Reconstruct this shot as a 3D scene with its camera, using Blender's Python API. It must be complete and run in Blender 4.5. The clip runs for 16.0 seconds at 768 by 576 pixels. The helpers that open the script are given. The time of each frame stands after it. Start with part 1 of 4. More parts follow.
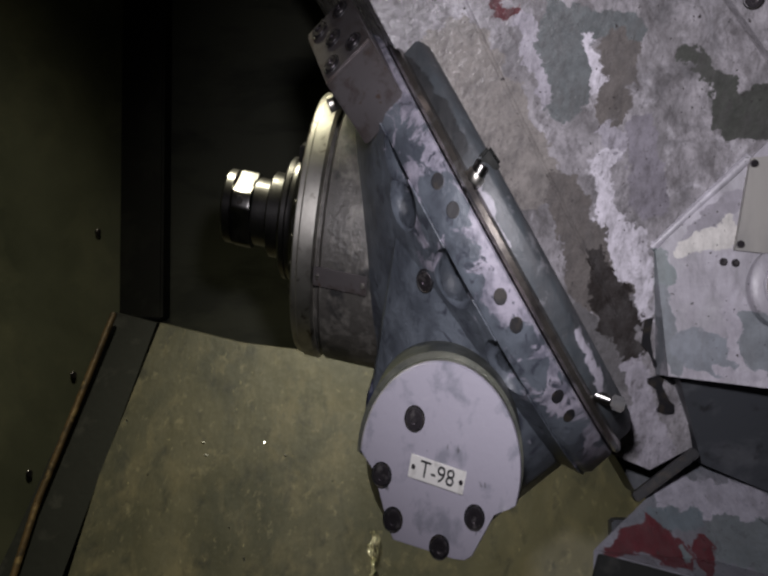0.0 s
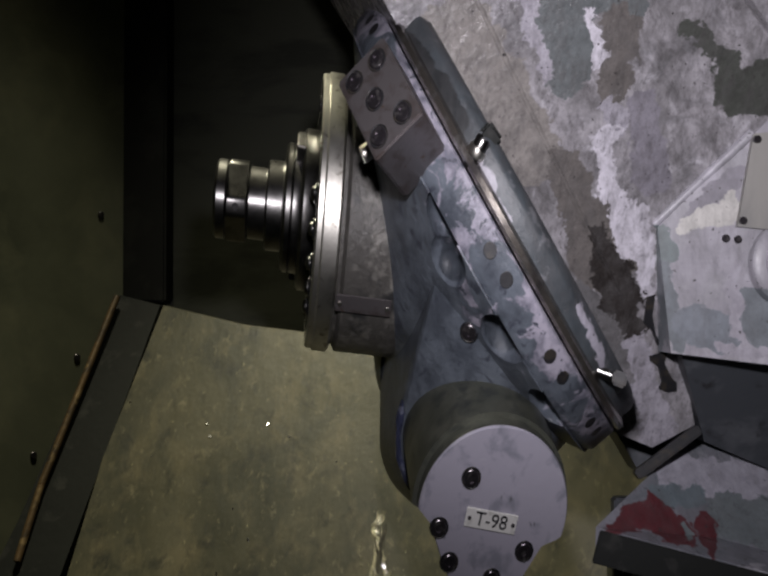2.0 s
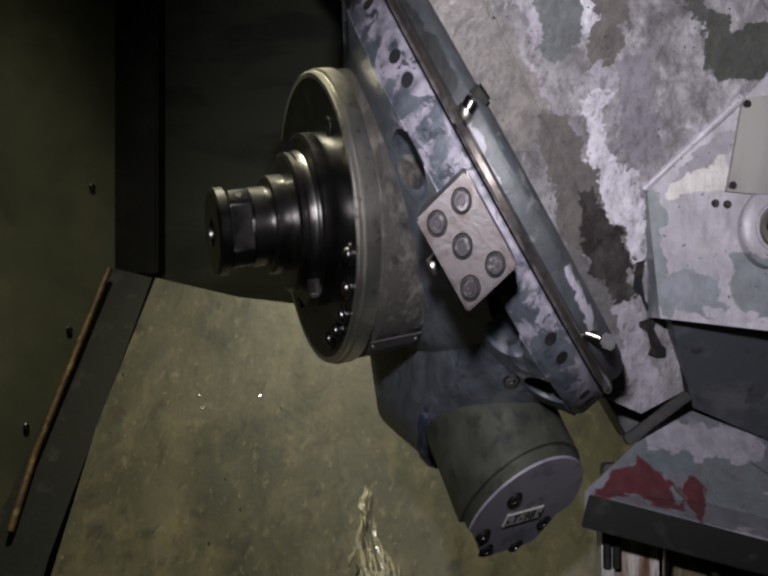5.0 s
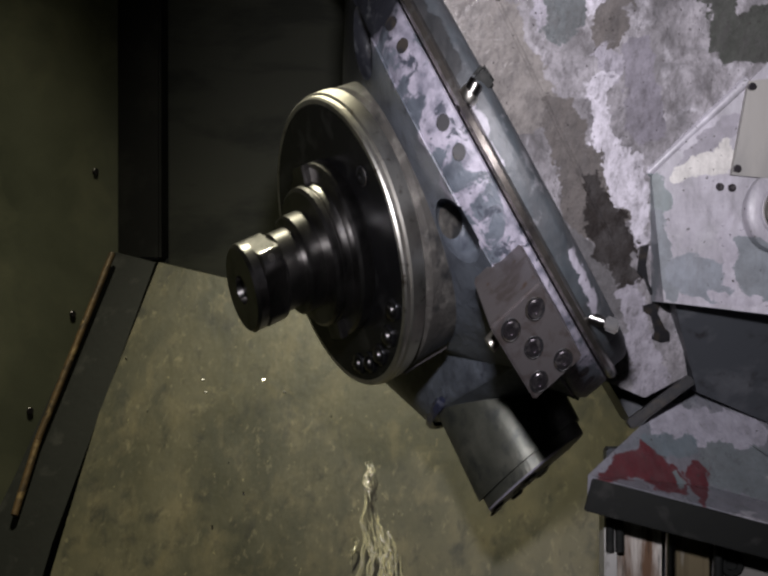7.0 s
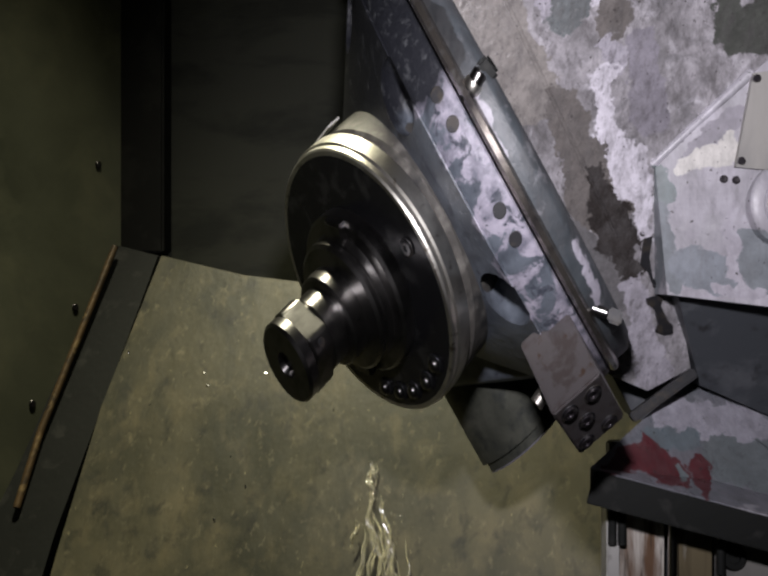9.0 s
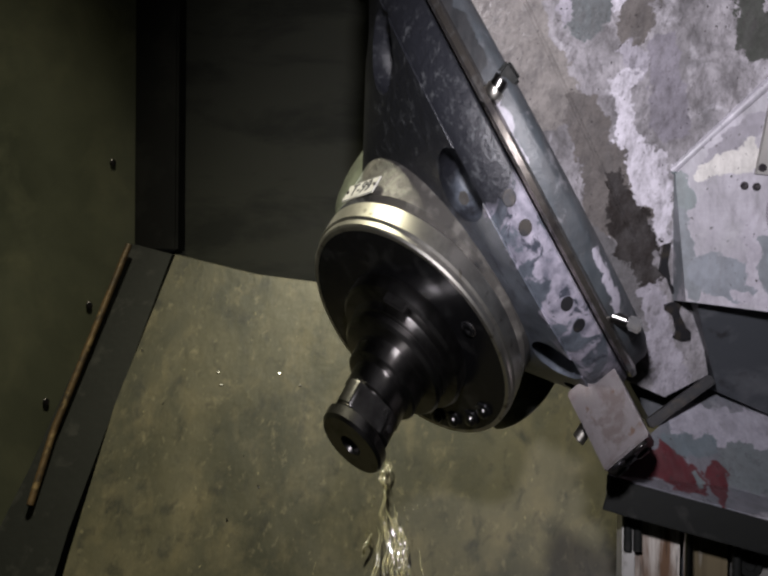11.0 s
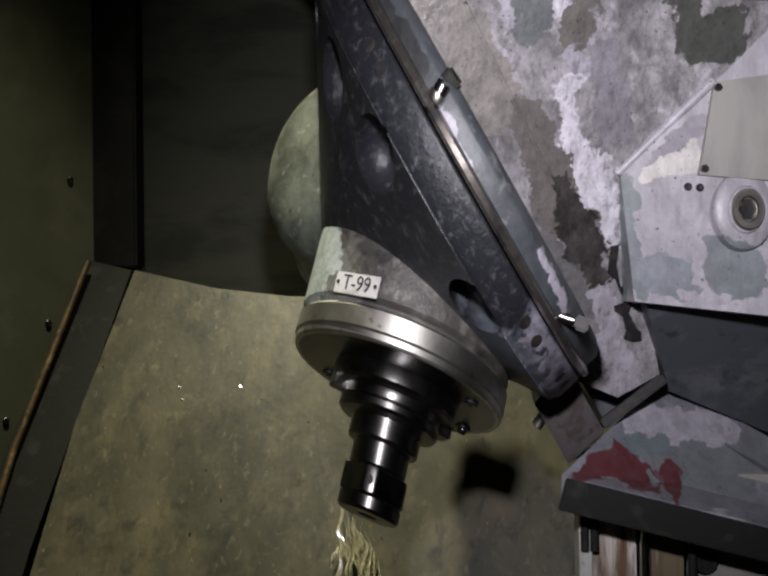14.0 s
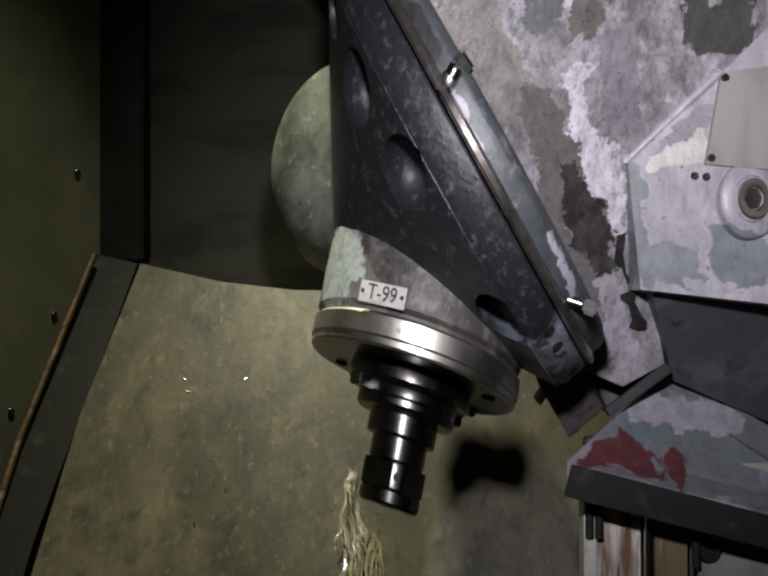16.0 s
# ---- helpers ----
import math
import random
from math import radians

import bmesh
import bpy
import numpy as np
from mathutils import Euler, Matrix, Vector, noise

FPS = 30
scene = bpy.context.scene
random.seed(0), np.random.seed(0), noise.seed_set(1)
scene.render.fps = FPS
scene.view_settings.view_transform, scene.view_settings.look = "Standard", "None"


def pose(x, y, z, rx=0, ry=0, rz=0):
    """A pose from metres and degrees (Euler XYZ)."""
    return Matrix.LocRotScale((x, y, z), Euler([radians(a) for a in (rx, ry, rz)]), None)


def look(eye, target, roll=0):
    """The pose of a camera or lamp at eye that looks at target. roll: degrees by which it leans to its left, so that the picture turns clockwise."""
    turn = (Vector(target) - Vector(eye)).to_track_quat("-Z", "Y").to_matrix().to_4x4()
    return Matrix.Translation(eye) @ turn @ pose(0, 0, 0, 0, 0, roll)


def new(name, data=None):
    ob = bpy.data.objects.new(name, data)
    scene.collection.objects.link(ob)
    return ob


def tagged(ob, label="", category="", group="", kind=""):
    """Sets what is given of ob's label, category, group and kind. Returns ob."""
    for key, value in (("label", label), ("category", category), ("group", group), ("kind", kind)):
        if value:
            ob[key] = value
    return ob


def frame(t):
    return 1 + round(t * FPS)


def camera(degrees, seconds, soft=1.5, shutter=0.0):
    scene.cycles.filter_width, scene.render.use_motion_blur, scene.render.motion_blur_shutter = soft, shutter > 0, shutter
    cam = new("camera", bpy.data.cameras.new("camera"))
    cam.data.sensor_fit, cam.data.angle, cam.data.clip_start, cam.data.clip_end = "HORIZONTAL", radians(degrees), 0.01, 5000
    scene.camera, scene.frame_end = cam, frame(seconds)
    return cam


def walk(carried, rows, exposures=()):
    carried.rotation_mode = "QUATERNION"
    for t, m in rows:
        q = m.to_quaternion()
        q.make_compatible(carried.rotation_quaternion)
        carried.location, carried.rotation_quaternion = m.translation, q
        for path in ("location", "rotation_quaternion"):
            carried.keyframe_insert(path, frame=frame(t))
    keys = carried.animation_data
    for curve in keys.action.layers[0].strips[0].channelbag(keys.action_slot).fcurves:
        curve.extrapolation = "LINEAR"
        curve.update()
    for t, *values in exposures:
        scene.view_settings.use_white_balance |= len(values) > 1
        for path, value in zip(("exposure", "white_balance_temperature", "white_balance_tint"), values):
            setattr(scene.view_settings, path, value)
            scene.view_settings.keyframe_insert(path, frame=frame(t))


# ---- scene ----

# The film is squeezed sideways to three quarters; SQ carries that squeeze on the machine's head.
SQ = 0.75
cam = camera(40.58, 16.0, soft=2.6)
walk(cam, [
    (0.0, pose(-0.0888, -0.9864, -0.0728, 92.40, -0.01, -0.27)),
    (0.5, pose(-0.0876, -0.9868, -0.0758, 92.26, -0.01, -0.37)),
    (1.0, pose(-0.0857, -0.9854, -0.0794, 91.91, 0.11, -0.37)),
    (1.5, pose(-0.0865, -0.9857, -0.0801, 91.81, 0.04, -0.31)),
    (2.0, pose(-0.0865, -0.9858, -0.0823, 91.76, 0.12, -0.02)),
    (2.5, pose(-0.0852, -0.9876, -0.0849, 91.68, -0.09, 0.22)),
    (3.0, pose(-0.0858, -0.9871, -0.0850, 91.53, -0.25, 0.25)),
    (3.5, pose(-0.0850, -0.9872, -0.0873, 91.42, -0.04, 0.28)),
    (4.0, pose(-0.0854, -0.9866, -0.0874, 91.40, -0.20, 0.31)),
    (4.5, pose(-0.0846, -0.9866, -0.0902, 91.13, 0.08, -0.22)),
    (5.0, pose(-0.0819, -0.9864, -0.0970, 90.77, 0.17, -0.28)),
    (7.3, pose(-0.0818, -0.9850, -0.1006, 90.01, 0.04, -0.03)),
    (7.5, pose(-0.0811, -0.9859, -0.1042, 90.10, -0.03, -0.00)),
    (8.0, pose(-0.0814, -0.9844, -0.1060, 90.00, 0.00, 0.00)),
    (8.5, pose(-0.0812, -0.9841, -0.1054, 89.90, 0.10, -0.02)),
    (9.0, pose(-0.0819, -0.9834, -0.1048, 89.89, -0.07, 0.05)),
    (11.5, pose(-0.0902, -0.9802, -0.0951, 89.54, -0.52, 0.55)),
    (12.0, pose(-0.0902, -0.9799, -0.0961, 89.63, -0.48, 0.39)),
    (12.5, pose(-0.0863, -0.9817, -0.0949, 89.82, -0.05, 0.09)),
    (13.0, pose(-0.0815, -0.9855, -0.0976, 90.42, -0.02, -0.47)),
    (13.5, pose(-0.0739, -0.9877, -0.1029, 90.64, 0.40, -1.00)),
    (14.0, pose(-0.0733, -0.9884, -0.1060, 90.55, 0.73, -1.07)),
    (14.5, pose(-0.0733, -0.9881, -0.1077, 90.46, 0.83, -0.97)),
    (15.0, pose(-0.0762, -0.9899, -0.1133, 90.39, 0.81, -0.99)),
    (15.5, pose(-0.0858, -0.9968, -0.1246, 90.97, 0.24, -1.32)),
    (16.0, pose(-0.0832, -0.9966, -0.1266, 91.04, 0.24, -1.18)),
], exposures=[(0.0, -0.46, 6500, 10), (5.0, -0.14, 6500, 10), (8.5, 0.02, 6500, 10), (16.0, 0.05, 6500, 10)])

# ---- light ----
world = bpy.data.worlds.new("world")
scene.world = world
world.use_nodes = True
world.node_tree.nodes["Background"].inputs[0].default_value = (0.5, 0.55, 0.45, 1)
world.node_tree.nodes["Background"].inputs[1].default_value = 0.01


def spot(name, eye, target, watts, colour, size, angle=70, blend=0.6):
    lamp = bpy.data.lights.new(name, "SPOT")
    lamp.energy, lamp.color, lamp.shadow_soft_size = watts, colour, size
    lamp.spot_size, lamp.spot_blend = radians(angle), blend
    ob = new(name, lamp)
    ob.matrix_world = look(eye, target)
    return ob


spot("torch_light", (-0.075, -0.78, 0.04), (0.13, -0.05, 0.01), 26, (0.95, 0.91, 0.98), 0.018, 72, 1.0)
spot("machine_lamp_light", (-0.40, 0.20, 1.08), (-0.23, 0.00, -0.60), 106, (1.0, 0.95, 0.70), 0.06, 71, 1.0)


# ---- materials ----
def mat(name):
    m = bpy.data.materials.new(name)
    m.use_nodes = True
    return m, m.node_tree, m.node_tree.nodes["Principled BSDF"]


def nd(tree, kind, **values):
    n = tree.nodes.new(kind)
    for key, value in values.items():
        n.inputs[key.replace("_", " ")].default_value = value
    return n


def noise_fac(tree, coords, scale, detail=6, rough=0.6, lo=0.45, hi=0.55, distortion=0.0):
    n = nd(tree, "ShaderNodeTexNoise", Scale=scale, Detail=detail, Roughness=rough, Distortion=distortion)
    tree.links.new(coords, n.inputs["Vector"])
    r = tree.nodes.new("ShaderNodeMapRange")
    r.inputs["From Min"].default_value, r.inputs["From Max"].default_value = lo, hi
    tree.links.new(n.outputs["Fac"], r.inputs["Value"])
    return r.outputs["Result"]


def mix(tree, fac, a, b):
    n = tree.nodes.new("ShaderNodeMix")
    n.data_type = "RGBA"
    for socket, value in ((n.inputs["Factor"], fac), (n.inputs["A"], a), (n.inputs["B"], b)):
        if isinstance(value, (tuple, float, int)):
            socket.default_value = (*value, 1) if isinstance(value, tuple) else value
        else:
            tree.links.new(value, socket)
    return n.outputs["Result"]


def math_node(tree, op, a, b=0.0):
    n = tree.nodes.new("ShaderNodeMath")
    n.operation = op
    for socket, value in zip(n.inputs, (a, b)):
        if isinstance(value, (float, int)):
            socket.default_value = value
        else:
            tree.links.new(value, socket)
    return n.outputs[0]


def coords_of(tree, scale=(1, 1, 1), turn=(0, 0, 0)):
    c = tree.nodes.new("ShaderNodeTexCoord")
    m = tree.nodes.new("ShaderNodeMapping")
    m.inputs["Scale"].default_value = scale
    m.inputs["Rotation"].default_value = [radians(a) for a in turn]
    tree.links.new(c.outputs["Object"], m.inputs["Vector"])
    return m.outputs["Vector"]


def bump(tree, bsdf, coords, scale, strength, distance=0.002, detail=6):
    n = nd(tree, "ShaderNodeTexNoise", Scale=scale, Detail=detail, Roughness=0.65)
    tree.links.new(coords, n.inputs["Vector"])
    b = nd(tree, "ShaderNodeBump", Strength=strength, Distance=distance)
    tree.links.new(n.outputs["Fac"], b.inputs["Height"])
    tree.links.new(b.outputs["Normal"], bsdf.inputs["Normal"])


def layered(name, base, layers, rough=(0.35, 0.6), metal=0.0, bumps=(60, 0.25), scale=(1, 1, 1), turn=(0, 0, 0), shine=0.5):
    """A surface of a base colour with layers (colour, noise scale, lo, hi[, distortion]) on it."""
    m, tree, bsdf = mat(name)
    c = coords_of(tree, scale, turn)
    colour = base
    for layer in layers:
        tone, size, lo, hi = layer[:4]
        fac = noise_fac(tree, c, size, lo=lo, hi=hi, distortion=layer[4] if len(layer) > 4 else 0.3)
        colour = mix(tree, fac, colour, tone)
    if isinstance(colour, tuple):
        bsdf.inputs["Base Color"].default_value = (*colour, 1)
    else:
        tree.links.new(colour, bsdf.inputs["Base Color"])
    r = tree.nodes.new("ShaderNodeMapRange")
    r.inputs["To Min"].default_value, r.inputs["To Max"].default_value = rough
    n = nd(tree, "ShaderNodeTexNoise", Scale=25.0, Detail=5.0)
    tree.links.new(c, n.inputs["Vector"])
    tree.links.new(n.outputs["Fac"], r.inputs["Value"])
    tree.links.new(r.outputs["Result"], bsdf.inputs["Roughness"])
    bsdf.inputs["Metallic"].default_value = metal
    bsdf.inputs["Specular IOR Level"].default_value = shine
    bump(tree, bsdf, c, bumps[0], bumps[1])
    return m


def head_paint():
    """Blue-grey machine paint, worn pale near the ring, dark with paler specks on the other flank."""
    m, tree, bsdf = mat("worn_head_paint")
    c = coords_of(tree)
    sep = tree.nodes.new("ShaderNodeSeparateXYZ")
    tree.links.new(c, sep.inputs[0])
    paint = mix(tree, noise_fac(tree, c, 30, 7, 0.6, 0.42, 0.62), (0.105, 0.120, 0.142), (0.055, 0.063, 0.077))
    near = math_node(tree, "ADD", noise_fac(tree, c, 26, 8, 0.62, 0.30, 0.70, 0.6), math_node(tree, "MULTIPLY", sep.outputs["Z"], -9.0))
    pale = tree.nodes.new("ShaderNodeMapRange")
    pale.inputs["From Min"].default_value, pale.inputs["From Max"].default_value = 0.56, 0.64
    tree.links.new(near, pale.inputs["Value"])
    paint = mix(tree, pale.outputs["Result"], paint, mix(tree, noise_fac(tree, c, 60, 6, 0.6, 0.4, 0.65), (0.33, 0.31, 0.365), (0.12, 0.12, 0.15)))
    paint = mix(tree, noise_fac(tree, c, 55, 8, 0.65, 0.57, 0.63, 0.8), paint, (0.045, 0.05, 0.065))
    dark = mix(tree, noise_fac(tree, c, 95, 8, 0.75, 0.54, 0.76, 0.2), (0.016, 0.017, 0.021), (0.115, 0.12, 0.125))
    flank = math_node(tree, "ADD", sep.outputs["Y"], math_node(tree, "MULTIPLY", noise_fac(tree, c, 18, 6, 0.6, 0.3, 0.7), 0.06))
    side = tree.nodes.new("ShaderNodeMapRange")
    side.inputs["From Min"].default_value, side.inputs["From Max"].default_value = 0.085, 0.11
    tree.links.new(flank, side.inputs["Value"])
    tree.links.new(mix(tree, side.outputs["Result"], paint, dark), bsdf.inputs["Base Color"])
    bsdf.inputs["Roughness"].default_value = 0.38
    bump(tree, bsdf, c, 110, 0.45, 0.003, 8)
    return m


def neck_iron():
    """Rough cast iron, its pale mint paint left on one flank alone."""
    m, tree, bsdf = mat("rough_cast_iron")
    c = coords_of(tree)
    colour = mix(tree, noise_fac(tree, c, 60, 7, 0.6, 0.50, 0.74), (0.070, 0.066, 0.060), (0.20, 0.19, 0.17))
    colour = mix(tree, noise_fac(tree, c, 18, 6, 0.6, 0.55, 0.62), colour, (0.03, 0.03, 0.03))
    warp = nd(tree, "ShaderNodeTexNoise", Scale=55.0, Detail=7.0, Roughness=0.6)
    tree.links.new(c, warp.inputs["Vector"])
    # the neck's own axis runs along x = z, so x + z tells how far out a spot lies
    for centre, reach, tone in (((0.092, 0.094, 0.205), 0.105, (0.16, 0.165, 0.155)), ((0.045, 0.108, 0.145), 0.048, (0.42, 0.47, 0.45))):
        near = tree.nodes.new("ShaderNodeVectorMath")
        near.operation = "DISTANCE"
        tree.links.new(c, near.inputs[0])
        near.inputs[1].default_value = centre
        d = math_node(tree, "ADD", near.outputs["Value"], math_node(tree, "MULTIPLY", math_node(tree, "SUBTRACT", warp.outputs["Fac"], 0.5), 0.07))
        r = tree.nodes.new("ShaderNodeMapRange")
        r.inputs["From Min"].default_value, r.inputs["From Max"].default_value = reach, reach - 0.004
        tree.links.new(d, r.inputs["Value"])
        shade = mix(tree, noise_fac(tree, c, 90, 7, 0.7, 0.45, 0.70), tone, tuple(0.55 * k for k in tone))
        colour = mix(tree, r.outputs["Result"], colour, shade)
    tree.links.new(colour, bsdf.inputs["Base Color"])
    bsdf.inputs["Roughness"].default_value = 0.42
    bsdf.inputs["Metallic"].default_value = 0.15
    bump(tree, bsdf, c, 150, 0.7)
    return m


HEAD_PAINT = head_paint()
NECK = neck_iron()
COVER = layered("lilac_grey_paint", (0.29, 0.277, 0.325), [((0.19, 0.19, 0.225), 30, 0.52, 0.62), ((0.05, 0.05, 0.06), 140, 0.70, 0.73), ((0.36, 0.35, 0.385), 12, 0.55, 0.65), ((0.10, 0.10, 0.11), 45, 0.64, 0.68)], (0.35, 0.6), 0.0, (150, 0.15))
DOME = layered("mint_grey_scuffed_paint", (0.13, 0.145, 0.112), [((0.055, 0.062, 0.048), 22, 0.42, 0.64), ((0.26, 0.27, 0.22), 60, 0.60, 0.72), ((0.05, 0.05, 0.04), 70, 0.60, 0.68)], (0.35, 0.6), 0.0, (120, 0.3))
BEAD = layered("blue_black_sealant", (0.035, 0.040, 0.075), [((0.16, 0.17, 0.22), 70, 0.54, 0.66)], (0.15, 0.35), 0.1, (120, 0.5))
TUBE = layered("scuffed_grey_steel", (0.09, 0.094, 0.076), [((0.14, 0.142, 0.115), 30, 0.45, 0.7), ((0.05, 0.055, 0.05), 50, 0.50, 0.68)], (0.28, 0.5), 0.5, (120, 0.2))
STEEL = layered("ground_steel", (0.66, 0.64, 0.58), [((0.44, 0.42, 0.38), 16, 0.5, 0.62), ((0.20, 0.17, 0.13), 60, 0.60, 0.7)], (0.30, 0.48), 1.0, (200, 0.06))
BLACK = layered("oiled_black_steel", (0.03, 0.03, 0.032), [((0.07, 0.07, 0.07), 40, 0.55, 0.65)], (0.12, 0.3), 0.8, (150, 0.1))
SPINDLE = layered("polished_tool_steel", (0.20, 0.194, 0.188), [((0.09, 0.088, 0.085), 30, 0.46, 0.66)], (0.22, 0.38), 1.0, (200, 0.05))
BLOCK = layered("ground_block_steel", (0.17, 0.155, 0.157), [((0.12, 0.10, 0.095), 50, 0.5, 0.62), ((0.12, 0.08, 0.06), 90, 0.62, 0.68)], (0.28, 0.45), 0.7, (220, 0.15))
BOLT = layered("dark_bolt_steel", (0.10, 0.09, 0.10), [((0.3, 0.28, 0.28), 120, 0.55, 0.65)], (0.25, 0.4), 0.9, (200, 0.1))
# Near-black that paints the shade inside holes; also gasket, rubber end, wiper bar.
HOLE = layered("black_hole_shade_and_rubber", (0.012, 0.012, 0.014), [((0.03, 0.025, 0.02), 80, 0.5, 0.6)], (0.4, 0.7), 0.0, (150, 0.2))
RIM = layered("scratched_rim_steel", (0.30, 0.27, 0.24), [((0.12, 0.11, 0.11), 25, 0.48, 0.6), ((0.42, 0.40, 0.38), 60, 0.56, 0.66)], (0.14, 0.30), 0.9, (160, 0.08))
CHUTE = layered("oily_olive_sheet", (0.092, 0.084, 0.053), [((0.050, 0.049, 0.032), 5, 0.40, 0.66), ((0.034, 0.036, 0.026), 11, 0.48, 0.74), ((0.135, 0.116, 0.070), 26, 0.50, 0.74), ((0.030, 0.030, 0.024), 44, 0.54, 0.72), ((0.17, 0.15, 0.095), 95, 0.58, 0.76), ((0.25, 0.22, 0.13), 130, 0.68, 0.75)], (0.34, 0.58), 0.05, (60, 0.35), (1.0, 1, 0.40), (0, -8, 0))
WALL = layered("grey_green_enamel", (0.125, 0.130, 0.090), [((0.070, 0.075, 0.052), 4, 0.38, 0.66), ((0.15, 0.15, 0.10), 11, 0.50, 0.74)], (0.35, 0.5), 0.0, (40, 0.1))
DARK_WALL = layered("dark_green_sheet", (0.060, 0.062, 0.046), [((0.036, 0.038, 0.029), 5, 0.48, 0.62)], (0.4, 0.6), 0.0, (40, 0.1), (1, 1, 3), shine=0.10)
RUBBER = layered("black_rubber", (0.016, 0.017, 0.016), [((0.032, 0.032, 0.03), 30, 0.56, 0.66)], (0.45, 0.7), 0.0, (90, 0.2), shine=0.2)
# Corner post tone, set darker than both walls beside it.
POST_BLACK = layered("black_post_steel", (0.014, 0.014, 0.013), [((0.020, 0.020, 0.018), 20, 0.5, 0.6)], (0.5, 0.7), 0.0, (60, 0.1), shine=0.08)
RUST = layered("rusty_brass_strip", (0.12, 0.075, 0.035), [((0.05, 0.035, 0.022), 30, 0.45, 0.6), ((0.22, 0.15, 0.07), 60, 0.56, 0.66)], (0.35, 0.6), 0.3, (120, 0.3))
PLATE = layered("brushed_cover_plate", (0.27, 0.26, 0.24), [((0.20, 0.195, 0.185), 20, 0.45, 0.62)], (0.45, 0.6), 0.0, (150, 0.1), (1, 1, 0.3))
SLATE = layered("dark_slate_paint", (0.055, 0.060, 0.068), [((0.10, 0.105, 0.115), 24, 0.50, 0.68), ((0.03, 0.03, 0.033), 50, 0.58, 0.70)], (0.35, 0.6), 0.0, (100, 0.2))
RUSTY = layered("rust_streaked_steel", (0.70, 0.66, 0.60), [((0.20, 0.12, 0.075), 60, 0.44, 0.60), ((0.05, 0.04, 0.03), 110, 0.54, 0.66)], (0.25, 0.5), 0.1, (120, 0.2), (1, 1, 0.12))
OILY = layered("oily_brown_steel", (0.20, 0.165, 0.10), [((0.09, 0.07, 0.045), 30, 0.46, 0.62), ((0.34, 0.32, 0.27), 50, 0.58, 0.68)], (0.25, 0.5), 0.1, (120, 0.2), (1, 1, 0.15))
CHROME = layered("chromed_rod", (0.62, 0.61, 0.60), [], (0.12, 0.2), 1.0, (200, 0.02))
PLATE_WHITE = layered("white_name_plate", (0.66, 0.65, 0.62), [((0.5, 0.49, 0.46), 60, 0.55, 0.65)], (0.3, 0.45), 0.2, (150, 0.05))
INK = layered("black_ink", (0.02, 0.02, 0.022), [], (0.4, 0.5), 0.0, (100, 0.02))


